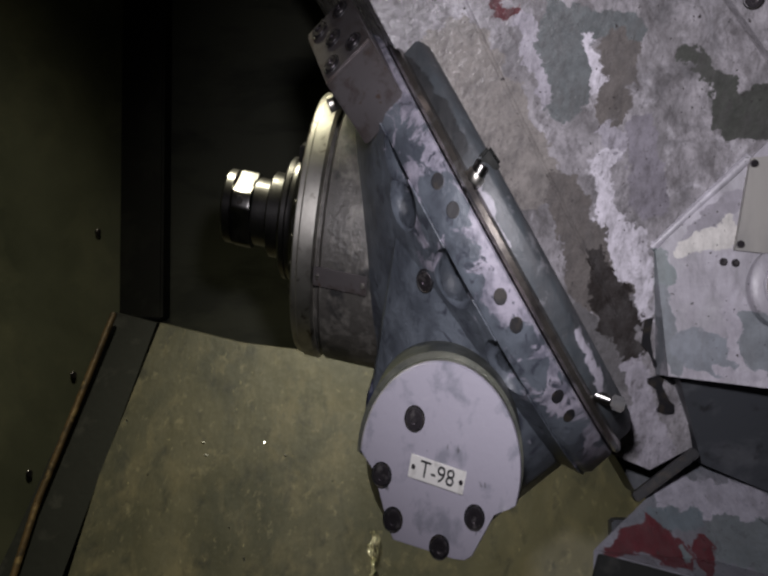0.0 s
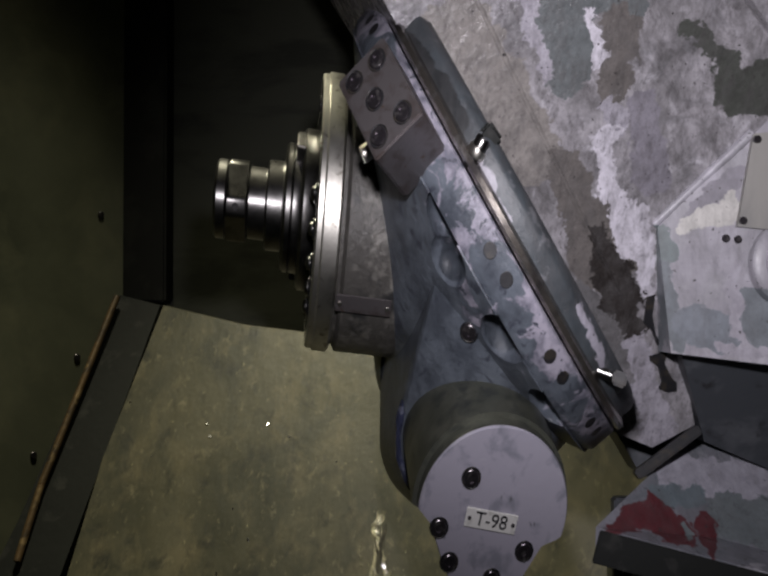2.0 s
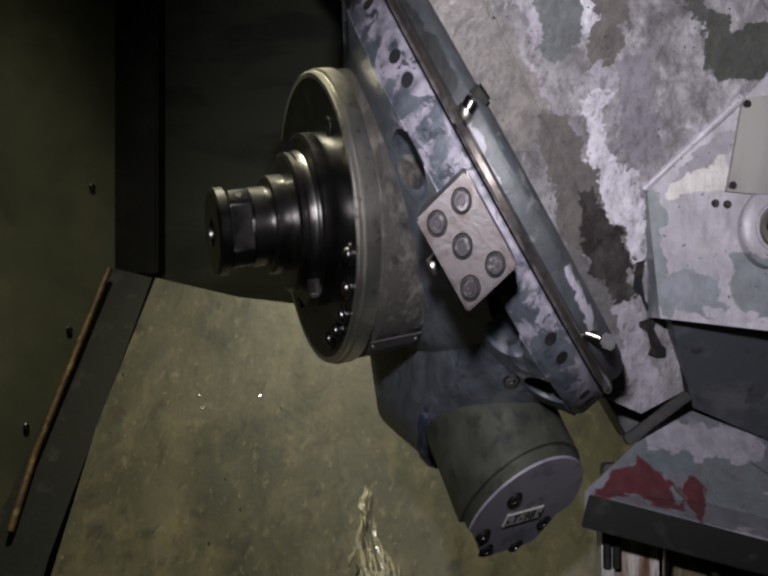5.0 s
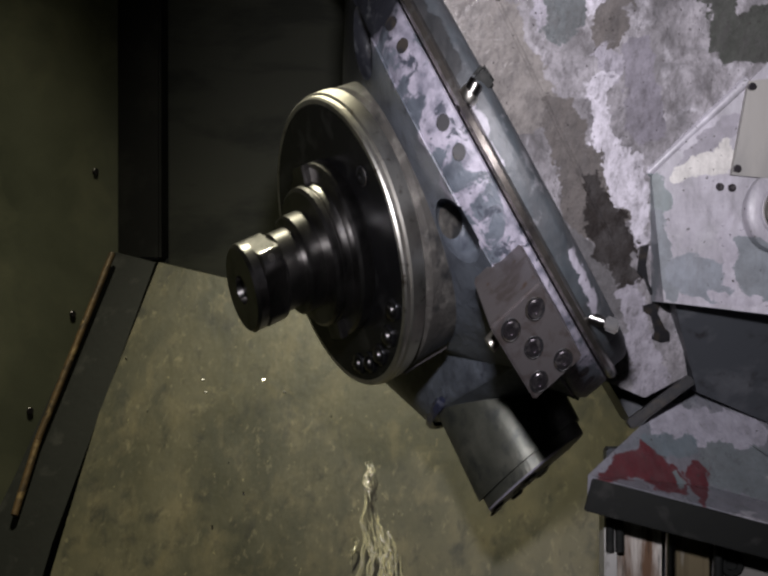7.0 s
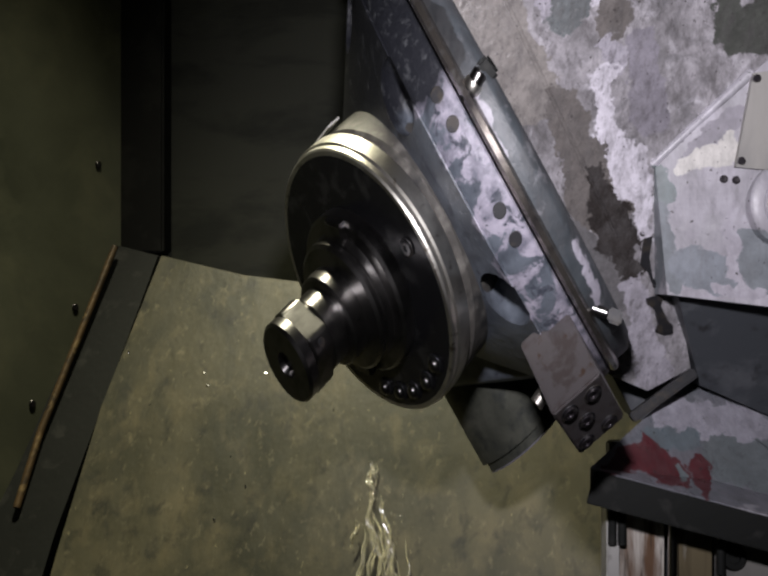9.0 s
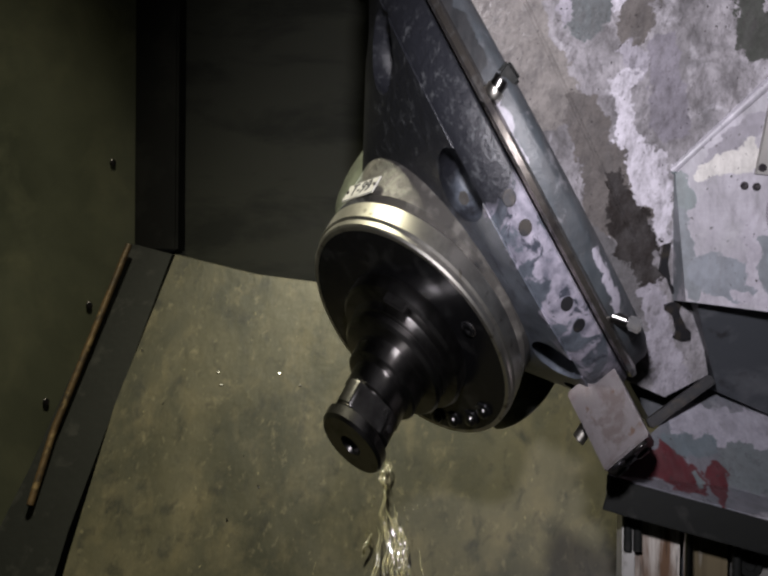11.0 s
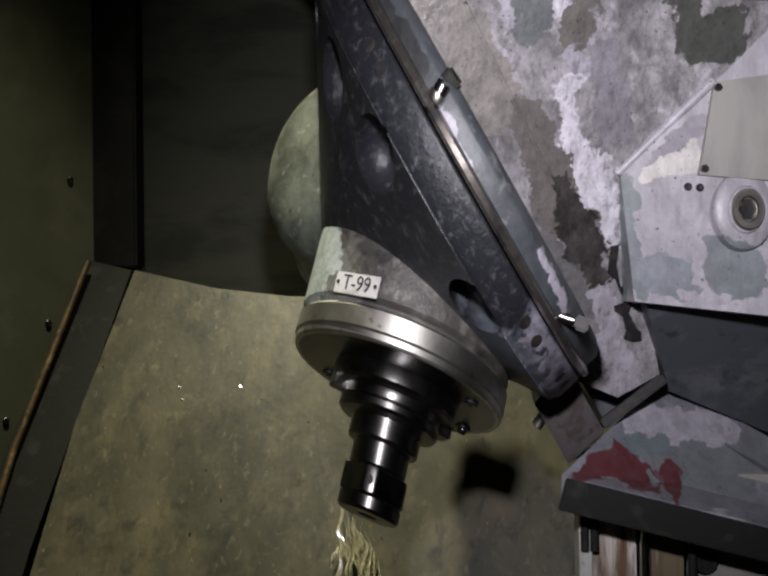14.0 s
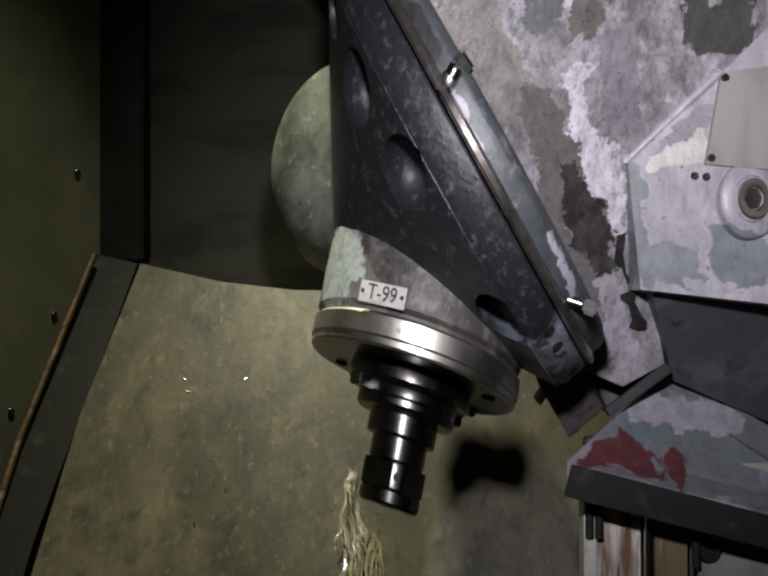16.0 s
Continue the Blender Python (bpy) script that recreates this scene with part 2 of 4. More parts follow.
def patchy(name, base, layers, strokes, rough=(0.12, 0.48), ragged=0.030, bumps=(90, 0.25), dirt=1.0):
    """Flaking paint: layers (colour, noise scale, lo, hi) and flakes (x, z, x, z, half width at either end, colour)."""
    m, tree, bsdf = mat(name)
    c = coords_of(tree)
    warp = nd(tree, "ShaderNodeTexNoise", Scale=46.0, Detail=9.0, Roughness=0.64)
    tree.links.new(c, warp.inputs["Vector"])
    fine = nd(tree, "ShaderNodeTexNoise", Scale=140.0, Detail=5.0, Roughness=0.6)
    tree.links.new(c, fine.inputs["Vector"])
    streak = coords_of(tree, (1, 1, 0.22), (0, 12, 0))
    lean = tree.nodes.new("ShaderNodeMapping")
    lean.inputs["Scale"].default_value = (1, 1, 0.16)
    tree.links.new(coords_of(tree, turn=(0, 29, 0)), lean.inputs["Vector"])
    lean = lean.outputs["Vector"]

    def vec(op, a, b):
        n = tree.nodes.new("ShaderNodeVectorMath")
        n.operation = op
        for socket, value in zip(n.inputs, (a, b)):
            if isinstance(value, tuple):
                socket.default_value = value
            else:
                tree.links.new(value, socket)
        return n

    flat = vec("MULTIPLY", c, (1, 0, 1)).outputs[0]
    shift = vec("MULTIPLY", vec("SUBTRACT", warp.outputs["Color"], (0.5, 0.5, 0.5)).outputs[0], (ragged * 1.6, 0, ragged * 1.6)).outputs[0]
    place = vec("ADD", flat, shift).outputs[0]
    colour = mix(tree, noise_fac(tree, streak, 34, lo=0.38, hi=0.66), base, tuple(v * 0.66 for v in base))
    for tone, size, lo, hi in layers:
        colour = mix(tree, noise_fac(tree, c, size, 8, 0.62, lo, hi, 0.5), colour, tone)
    bright = math_node(tree, "MULTIPLY", noise_fac(tree, c, 48, 8, 0.7, 0.58, 0.74), 0.6 * dirt)
    colour = mix(tree, bright, colour, (0.60, 0.58, 0.62))
    smoke = math_node(tree, "MULTIPLY", noise_fac(tree, c, 21, 8, 0.72, 0.47, 0.68, 0.9), 0.55 * dirt)
    colour = mix(tree, smoke, colour, (0.095, 0.095, 0.10))
    drips = math_node(tree, "MULTIPLY", noise_fac(tree, lean, 60, 7, 0.70, 0.48, 0.68, 0.4), 0.55 * dirt)
    colour = mix(tree, drips, colour, (0.085, 0.08, 0.08))
    worn = noise_fac(tree, c, 62, 8, 0.7, 0.40, 0.66)
    for x0, z0, x1, z1, r0, r1, tone in strokes:
        along = Vector((x1 - x0, 0, z1 - z0))
        d = vec("SUBTRACT", place, (x0, 0, z0)).outputs[0]
        h = vec("DOT_PRODUCT", d, tuple(along / max(along.length_squared, 1e-9))).outputs["Value"]
        clamp = math_node(tree, "MULTIPLY", h, 1.0)
        clamp.node.use_clamp = True
        foot = tree.nodes.new("ShaderNodeVectorMath")
        foot.operation = "SCALE"
        foot.inputs[0].default_value = tuple(along)
        tree.links.new(clamp, foot.inputs["Scale"])
        gap = vec("DISTANCE", d, foot.outputs[0]).outputs["Value"]
        gap = math_node(tree, "SUBTRACT", gap, math_node(tree, "ADD", math_node(tree, "MULTIPLY", clamp, r1 - r0), r0))
        r = tree.nodes.new("ShaderNodeMapRange")
        r.inputs["From Min"].default_value, r.inputs["From Max"].default_value = 0.0006, -0.0006
        tree.links.new(gap, r.inputs["Value"])
        shade = mix(tree, worn, tone, tuple(k * 0.70 for k in tone))
        colour = mix(tree, r.outputs["Result"], colour, shade)
    grime = math_node(tree, "MULTIPLY", noise_fac(tree, streak, 75, 8, 0.7, 0.46, 0.72), 0.50 * dirt)
    colour = mix(tree, grime, colour, (0.11, 0.105, 0.105))
    pepper = math_node(tree, "MULTIPLY", noise_fac(tree, streak, 190, 6, 0.75, 0.50, 0.72), 0.5 * dirt)
    colour = mix(tree, pepper, colour, (0.06, 0.055, 0.055))
    speck = noise_fac(tree, c, 230, 3, 0.5, 0.69, 0.72)
    colour = mix(tree, speck, colour, (0.05, 0.045, 0.045))
    tree.links.new(colour, bsdf.inputs["Base Color"])
    rr = nd(tree, "ShaderNodeMapRange")
    rr.inputs["To Min"].default_value, rr.inputs["To Max"].default_value = rough
    tree.links.new(warp.outputs["Fac"], rr.inputs["Value"])
    tree.links.new(rr.outputs["Result"], bsdf.inputs["Roughness"])
    height = math_node(tree, "ADD", warp.outputs["Fac"], math_node(tree, "MULTIPLY", fine.outputs["Fac"], 0.5))
    b = nd(tree, "ShaderNodeBump", Strength=bumps[1], Distance=0.004)
    tree.links.new(height, b.inputs["Height"])
    tree.links.new(b.outputs["Normal"], bsdf.inputs["Normal"])
    return m


IRON, BROWN, STAIN, OLIVE = (0.036, 0.031, 0.029), (0.160, 0.146, 0.138), (0.17, 0.165, 0.17), (0.085, 0.090, 0.080)
SLATE_GREY, SMEAR, TAN, LILAC, CHALK = (0.16, 0.175, 0.18), (0.27, 0.255, 0.29), (0.27, 0.25, 0.235), (0.42, 0.40, 0.45), (0.72, 0.69, 0.76)
CREAM, RED = (0.60, 0.58, 0.55), (0.115, 0.032, 0.038)
RAM_FLAKES = [(-0.025, 0.145, 0.040, 0.057, 0.029, 0.025, TAN), (0.068, 0.045, 0.108, -0.030, 0.016, 0.030, BROWN), (0.133, 0.089, 0.145, 0.040, 0.016, 0.015, SMEAR), (0.058, 0.176, 0.066, 0.121, 0.019, 0.018, SLATE_GREY), (0.078, 0.174, 0.114, 0.172, 0.012, 0.011, SLATE_GREY), (0.109, 0.151, 0.104, 0.115, 0.017, 0.015, BROWN), (0.077, 0.167, 0.088, 0.136, 0.003, 0.008, CHALK), (0.027, 0.172, 0.051, 0.114, 0.010, 0.004, LILAC), (0.005, 0.183, 0.020, 0.183, 0.006, 0.005, RED), (0.163, 0.156, 0.205, 0.124, 0.007, 0.009, OLIVE)]
RAM_FLAKES += [(0.208, 0.106, 0.237, 0.111, 0.018, 0.021, OLIVE), (0.104, 0.090, 0.107, 0.083, 0.012, 0.011, LILAC), (0.100, 0.058, 0.136, -0.021, 0.007, 0.015, CHALK), (0.138, 0.004, 0.151, -0.059, 0.012, 0.006, CHALK), (0.100, 0.071, 0.100, 0.069, 0.009, 0.008, CHALK), (0.098, -0.004, 0.128, -0.067, 0.007, 0.021, IRON), (0.131, -0.076, 0.143, -0.094, 0.014, 0.009, IRON), (0.087, -0.059, 0.135, -0.120, 0.009, 0.011, STAIN), (0.146, -0.111, 0.177, -0.196, 0.013, 0.016, LILAC), (0.120, -0.157, 0.129, -0.176, 0.014, 0.016, STAIN)]
RAM = patchy("flaking_lilac_paint", (0.43, 0.41, 0.435), [((0.24, 0.23, 0.24), 24, 0.46, 0.64), ((0.56, 0.54, 0.58), 36, 0.58, 0.70)], RAM_FLAKES, rough=(0.05, 0.48), bumps=(90, 0.45), dirt=1.35)
DRUM = patchy("blue_grey_ring_paint", (0.060, 0.071, 0.080), [((0.034, 0.040, 0.045), 18, 0.46, 0.60)],
              [(-0.034, 0.028, 0.016, -0.046, 0.015, 0.008, (0.30, 0.29, 0.33)), (0.076, -0.071, 0.106, -0.114, 0.003, 0.005, (0.42, 0.40, 0.46)), (-0.120, 0.160, -0.045, 0.066, 0.016, 0.014, (0.026, 0.028, 0.030))], rough=(0.35, 0.6), ragged=0.014, dirt=0.5)
HOUSING = patchy("pale_lilac_housing_paint", (0.46, 0.44, 0.49), [((0.36, 0.35, 0.38), 30, 0.50, 0.62)],
                 [(0.173, -0.002, 0.208, 0.013, 0.005, 0.015, CREAM), (0.179, 0.011, 0.214, 0.038, 0.003, 0.011, SMEAR), (0.151, -0.011, 0.159, -0.025, 0.013, 0.011, (0.20, 0.235, 0.24)), (0.159, -0.039, 0.172, -0.107, 0.007, 0.007, (0.20, 0.22, 0.24)), (0.184, -0.085, 0.203, -0.094, 0.018, 0.020, (0.22, 0.24, 0.27)), (0.237, -0.077, 0.255, -0.088, 0.021, 0.024, (0.20, 0.22, 0.24)), (0.217, -0.039, 0.220, -0.094, 0.004, 0.005, LILAC), (0.208, -0.107, 0.248, -0.111, 0.005, 0.005, LILAC)],
                 rough=(0.28, 0.55), ragged=0.018, bumps=(90, 0.12), dirt=0.55)
LEDGE = patchy("worn_ledge_paint", (0.22, 0.22, 0.25), [((0.15, 0.16, 0.18), 20, 0.48, 0.60)],
               [(0.188, -0.228, 0.285, -0.244, 0.017, 0.015, (0.36, 0.35, 0.40)), (0.169, -0.245, 0.211, -0.252, 0.009, 0.008, (0.15, 0.18, 0.20)), (0.236, -0.267, 0.282, -0.278, 0.019, 0.021, (0.16, 0.18, 0.19)), (0.118, -0.271, 0.161, -0.258, 0.005, 0.014, RED), (0.164, -0.262, 0.194, -0.279, 0.015, 0.010, RED), (0.215, -0.274, 0.211, -0.293, 0.011, 0.005, RED), (0.193, -0.273, 0.196, -0.279, 0.004, 0.005, (0.17, 0.20, 0.21)), (0.233, -0.305, 0.264, -0.314, 0.004, 0.005, (0.36, 0.35, 0.38))], ragged=0.020, dirt=0.6)


def water_material():
    m, tree, bsdf = mat("coolant")
    bsdf.inputs["Base Color"].default_value = (0.90, 0.86, 0.64, 1)
    bsdf.inputs["Roughness"].default_value = 0.14
    bsdf.inputs["Specular IOR Level"].default_value = 1.0
    bsdf.inputs["Coat Weight"].default_value = 1.0
    bsdf.inputs["Coat Roughness"].default_value = 0.04
    bsdf.inputs["Transmission Weight"].default_value = 0.72
    return m


WATER = water_material()


# ---- building helpers ----
def part(name, bm, material, parent, label="", smooth=False, at=None):
    mesh = bpy.data.meshes.new(name)
    bmesh.ops.recalc_face_normals(bm, faces=bm.faces)
    bm.to_mesh(mesh)
    bm.free()
    mesh.materials.append(material)
    if smooth:
        for p in mesh.polygons:
            p.use_smooth = True
        mesh.set_sharp_from_angle(angle=radians(35))
    ob = new(name, mesh)
    if parent:
        ob.parent = parent
    if at is not None:
        ob.matrix_basis = at
    if label:
        ob["label"] = label
    return ob


def thing(name, bm, material, label, category, kind="", smooth=False):
    return tagged(part(name, bm, material, None, smooth=smooth), label, category, kind=kind)


def bevelled(bm, width, segments=2):
    bmesh.ops.bevel(bm, geom=[e for e in bm.edges if len(e.link_faces) == 2 and e.calc_face_angle() > 0.5], offset=width, segments=segments, affect="EDGES", clamp_overlap=True)
    return bm


def box(sx, sy, sz, m=Matrix(), bevel=0.0):
    bm = bmesh.new()
    bmesh.ops.create_cube(bm, size=1.0, matrix=m @ Matrix.Diagonal((sx, sy, sz, 1)))
    return bevelled(bm, bevel) if bevel else bm


def lathe(profile, m=Matrix(), steps=96, bm=None):
    """Turns (radius, z) pairs about z."""
    bm = bm or bmesh.new()
    rings = []
    for r, z in profile:
        if r < 1e-6:
            rings.append([bm.verts.new(m @ Vector((0, 0, z)))])
        else:
            rings.append([bm.verts.new(m @ Vector((r * math.cos(2 * math.pi * i / steps), r * math.sin(2 * math.pi * i / steps), z))) for i in range(steps)])
    for a, b in zip(rings, rings[1:]):
        for i in range(steps):
            j = (i + 1) % steps
            quad = [a[i % len(a)], a[j % len(a)], b[j % len(b)], b[i % len(b)]]
            quad = list(dict.fromkeys(quad))
            if len(quad) > 2:
                bm.faces.new(quad)
    return bm


def rod(r, z0, z1, m=Matrix(), steps=32, chamfer=0.1, bm=None):
    c = r * chamfer
    return lathe([(0, z0), (r - c, z0), (r, z0 + c), (r, z1 - c), (r - c, z1), (0, z1)], m, steps, bm)


def prism(points, front, back, bevel=0.002):
    """A slab whose outline is given in x and z; front(x, z) and back(x, z) give the depth of its two faces."""
    bm = bmesh.new()
    a = [bm.verts.new((x, front(x, z), z)) for x, z in points]
    b = [bm.verts.new((x, back(x, z), z)) for x, z in points]
    bm.faces.new(a)
    bm.faces.new(b[::-1])
    for i in range(len(a)):
        j = (i + 1) % len(a)
        bm.faces.new([a[j], a[i], b[i], b[j]])
    return bevelled(bm, bevel) if bevel else bm


def frame_of(z_axis, x_hint, origin=(0, 0, 0)):
    z = Vector(z_axis).normalized()
    x = (Vector(x_hint) - z * Vector(x_hint).dot(z)).normalized()
    return Matrix.Translation(origin) @ Matrix((x, z.cross(x), z)).transposed().to_4x4()


# ---- the enclosure ----
def enclosure():
    n = Vector((0.15, 0.85, -0.50)).normalized()
    c = Vector((-0.416, 0.570, -0.058))

    def depth(x, z):
        return c.y - (n.x * (x - c.x) + n.z * (z - c.z)) / n.y

    thing("floor", prism([(-0.416, -0.060), (-0.290, -0.089), (-0.180, -0.102), (1.1, -0.13), (1.1, -0.95), (-0.575, -0.95), (-0.505, -0.45), (-0.474, -0.27)], depth, lambda x, z: depth(x, z) + 0.03, 0.0), CHUTE, "steep olive chip chute of oily sheet metal", "floor", "structure")
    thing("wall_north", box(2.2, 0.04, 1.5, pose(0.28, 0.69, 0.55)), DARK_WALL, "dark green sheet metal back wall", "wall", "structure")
    strip = prism([(-0.492, -0.043), (-0.424, -0.060), (-0.515, -0.43), (-0.60, -0.95), (-0.80, -0.95), (-0.585, -0.355)], lambda x, z: depth(x, z) + 0.012, lambda x, z: depth(x, z) + 0.05, 0.0)
    thing("edge_strip", strip, RUBBER, "black rubber sealing strip beside the chute", "trim", "structure")
    thing("corner_post", box(0.075, 0.06, 1.3, pose(-0.459, 0.64, 0.595), 0.004), POST_BLACK, "black corner post between the walls", "trim", "structure")
    # side wall: swings from the post towards the viewer
    bm = bmesh.new()
    plan = [(-0.487, 0.609), (-0.90, 0.165), (-0.98, -1.95), (-1.00, -1.95), (-0.92, 0.175), (-0.507, 0.619)]
    low, high = ([bm.verts.new((x, y, z)) for x, y in plan] for z in (-0.95, 1.25))
    bm.faces.new(low), bm.faces.new(high[::-1])
    for i in range(6):
        bm.faces.new([low[i], low[(i + 1) % 6], high[(i + 1) % 6], high[i]])
    thing("wall_west", bm, WALL, "grey-green enamelled side wall", "wall", "structure")
    bar = bmesh.new()
    for a, b in (((-0.4885, 0.582, -0.0455), (-0.557, 0.448, -0.3075)), ((-0.557, 0.448, -0.3075), (-0.572, 0.398, -0.401))):
        d = Vector(b) - Vector(a)
        rod(0.005, 0, d.length, frame_of(d, (1, 0, 0), a), 12, 0.1, bar)
    thing("edge_trim", bar, RUST, "rusty brown edging strip along the side wall", "trim", "structure", True)
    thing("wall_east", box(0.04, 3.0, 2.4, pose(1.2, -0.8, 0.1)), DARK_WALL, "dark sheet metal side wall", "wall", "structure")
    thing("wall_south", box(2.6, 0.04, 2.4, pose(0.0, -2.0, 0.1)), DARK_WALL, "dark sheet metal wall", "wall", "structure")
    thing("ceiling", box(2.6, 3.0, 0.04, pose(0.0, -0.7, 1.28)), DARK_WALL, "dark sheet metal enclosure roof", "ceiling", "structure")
    for x, y, z in ((-0.5401, 0.5519, -0.1366), (-0.514, 0.58, 0.0775), (-0.5865, 0.5021, -0.274)):
        thing("wall_bolt", rod(0.005, 0, 0.004, frame_of((0.73, -0.68, 0), (0, 0, 1), (x - 0.001, y + 0.001, z)), 16), BOLT, "small dark bolt head on the side wall", "bolt", smooth=True)


enclosure()

# ---- the ram and its housing ----
AXES = Matrix(((-0.59342, 0.13463, -0.79355, 0), (-0.03996, 0.97977, 0.19611, 0), (0.80390, 0.14809, -0.57604, 0), (0, 0, 0, 1)))


def ram():
    base = tagged(new("ram"), "heavy milling machine ram in flaking lilac-grey paint", "machine ram")

    def face(x, z):
        return -0.099 + 0.136 * x - 0.429 * z

    part("casting", prism([(-0.185, 0.33), (0.45, 0.33), (0.35, 0.20), (0.235, 0.070), (0.175, 0.000), (0.188, -0.07), (0.200, -0.15), (0.210, -0.183), (0.170, -0.205), (0.130, -0.188)], face, lambda x, z: 0.12, 0.003), RAM, base)

    def side(x, z):
        return -0.060 - 0.149 * x - 0.12 * z

    part("housing", prism([(0.1525, -0.002), (0.229, 0.075), (0.36, 0.205), (0.60, 0.21), (0.60, -0.165), (0.166, -0.112)], side, lambda x, z: 0.12, 0.003), HOUSING, base, "pale lilac housing with flaked paint")
    plate = part("cover_plate", prism([(0.228, 0.075), (0.217, -0.003), (0.42, -0.025), (0.43, 0.095)], lambda x, z: side(x, z) - 0.006, lambda x, z: side(x, z) + 0.001, 0.001), PLATE, base, "grey metal cover plate")
    for x, z in ((0.230, 0.070), (0.2205, 0.002)):
        part("screw", rod(0.0032, 0, 0.004, frame_of((0, -1, 0), (1, 0, 0), (x, side(x, z) - 0.006, z)), 12), BOLT, plate, smooth=True)
    for x, z in ((0.209, -0.0125), (0.219, -0.0135)):
        part("rivet", rod(0.0035, 0, 0.002, frame_of((0, -1, 0), (1, 0, 0), (x, side(x, z) - 0.0005, z)), 12), BOLT, base, smooth=True)
    y = side(0.256, -0.034)
    at = frame_of((0, -1, 0), (1, 0, 0), (0.256, y, -0.034)) @ Matrix.Diagonal((0.78, 1, 1, 1))
    boss = part("boss", lathe([(0.036, -0.004), (0.034, 0.004), (0.031, 0.006), (0.021, 0.007), (0.0195, 0.009), (0.0, 0.009)], at, 48), HOUSING, base, smooth=True)
    part("socket_plug", lathe([(0.018, 0.0), (0.018, 0.012), (0.0165, 0.0135), (0.0115, 0.0135), (0.0108, 0.0125), (0.0104, 0.0100), (0, 0.0100)], at, 40), STEEL, boss, "steel plug with a hexagon socket", smooth=True)
    # Black hexagon puts the socket's shade into the colour.
    part("hex_socket_shade", lathe([(0.0100, 0.0104), (0.0098, 0.0112), (0.0075, 0.0108), (0, 0.0106)], at, 6), HOLE, boss, "black hexagon painted as the shade in the socket")
    part("recess_panel", prism([(0.175, -0.100), (0.60, -0.145), (0.60, -0.36), (0.222, -0.200)], lambda x, z: -0.050 - 0.80 * (z + 0.115), lambda x, z: 0.33, 0.002), SLATE, base, "dark slate-grey recessed panel")
    part("foot", prism([(0.130, -0.165), (0.240, -0.165), (0.240, -0.260), (0.172, -0.238)], lambda x, z: 0.066, lambda x, z: 0.12, 0.002), SLATE, base, "dark grey foot of the casting")
    return base


def swivel_seat():
    base = tagged(new("slewing_ring"), "fixed swivel ring with a polished edge on the ram", "ring")
    base.matrix_basis = Matrix.Diagonal((SQ, 1, 1, 1))
    part("ring_edge", lathe([(0.18, -0.046), (0.2425, -0.046), (0.2475, -0.043), (0.2475, -0.038), (0.244, -0.035), (0.18, -0.035)], AXES, 160), RIM, base, "polished steel edge", smooth=True)
    part("ring_drum", lathe([(0.12, -0.070), (0.228, -0.070), (0.238, -0.064), (0.240, -0.060), (0.240, -0.046), (0.12, -0.046)], AXES, 160), DRUM, base, "blue-grey painted drum", smooth=True)
    return base


ram()
swivel_seat()


def seat_point(a, r, z):
    """A place on the fixed ring: angle, radius, height along its axis."""
    return AXES @ Vector((r * math.cos(radians(a)), r * math.sin(radians(a)), z))


def coolant_nozzle():
    base = tagged(new("coolant_nozzle"), "short cut-off steel coolant nozzle on the ring drum", "nozzle")
    p = seat_point(-76, 0.238, -0.056)
    base.matrix_basis = Matrix.Diagonal((SQ, 1, 1, 1))
    m = frame_of((0.62, -0.35, 0.80), (1, 0, 0), p - Vector((0.013, -0.002, 0.016))) @ Matrix.Diagonal((0.75, 0.75, 0.72, 1))
    part("tube", lathe([(0.0, 0.0), (0.0085, 0.0), (0.0095, 0.002), (0.0095, 0.034), (0.0085, 0.036), (0.0065, 0.036), (0.006, 0.026), (0, 0.026)], m, 32), SPINDLE, base, smooth=True)
    part("collar", lathe([(0.0112, 0.014), (0.0118, 0.016), (0.0118, 0.022), (0.0112, 0.024), (0.009, 0.024), (0.009, 0.014)], m, 32), STEEL, base, smooth=True)
    part("backing", box(0.027, 0.007, 0.050, m @ pose(0.005, 0.010, 0.027, 0, 12, 0), 0.003), RUBBER, base, "black rubber backing")


def clip_bracket():
    base = tagged(new("clip_bracket"), "small bright steel clip with a black rubber end", "clip")
    base.matrix_basis = Matrix.Diagonal((SQ, 1, 1, 1))
    p = seat_point(-133, 0.243, -0.060)
    m = frame_of((0.9, -0.2, -0.25), (0, 0, 1), p - Vector((0.028, 0, -0.006)))
    part("clip", rod(0.0045, 0, 0.026, m, 20), SPINDLE, base, smooth=True)
    part("rubber_end", box(0.012, 0.009, 0.014, m @ pose(0, 0, 0.034), 0.002), HOLE, base)


def torn_gasket():
    base = tagged(new("torn_gasket"), "ragged black torn gasket strip on the ram", "gasket")
    def flake(name, points):
        part(name, prism(points, lambda x, z: -0.103 + 0.136 * x - 0.429 * z, lambda x, z: -0.097 + 0.136 * x - 0.429 * z, 0.0), HOLE, base)

    flake("torn_edge", [(0.150, -0.062), (0.157, -0.060), (0.156, -0.078), (0.161, -0.096), (0.167, -0.104), (0.164, -0.106), (0.157, -0.092), (0.149, -0.085)])
    flake("torn_flap", [(0.158, -0.116), (0.167, -0.113), (0.168, -0.108), (0.175, -0.109), (0.172, -0.122), (0.181, -0.137), (0.186, -0.141), (0.187, -0.149), (0.178, -0.150), (0.170, -0.147), (0.172, -0.140), (0.167, -0.126), (0.159, -0.121)])


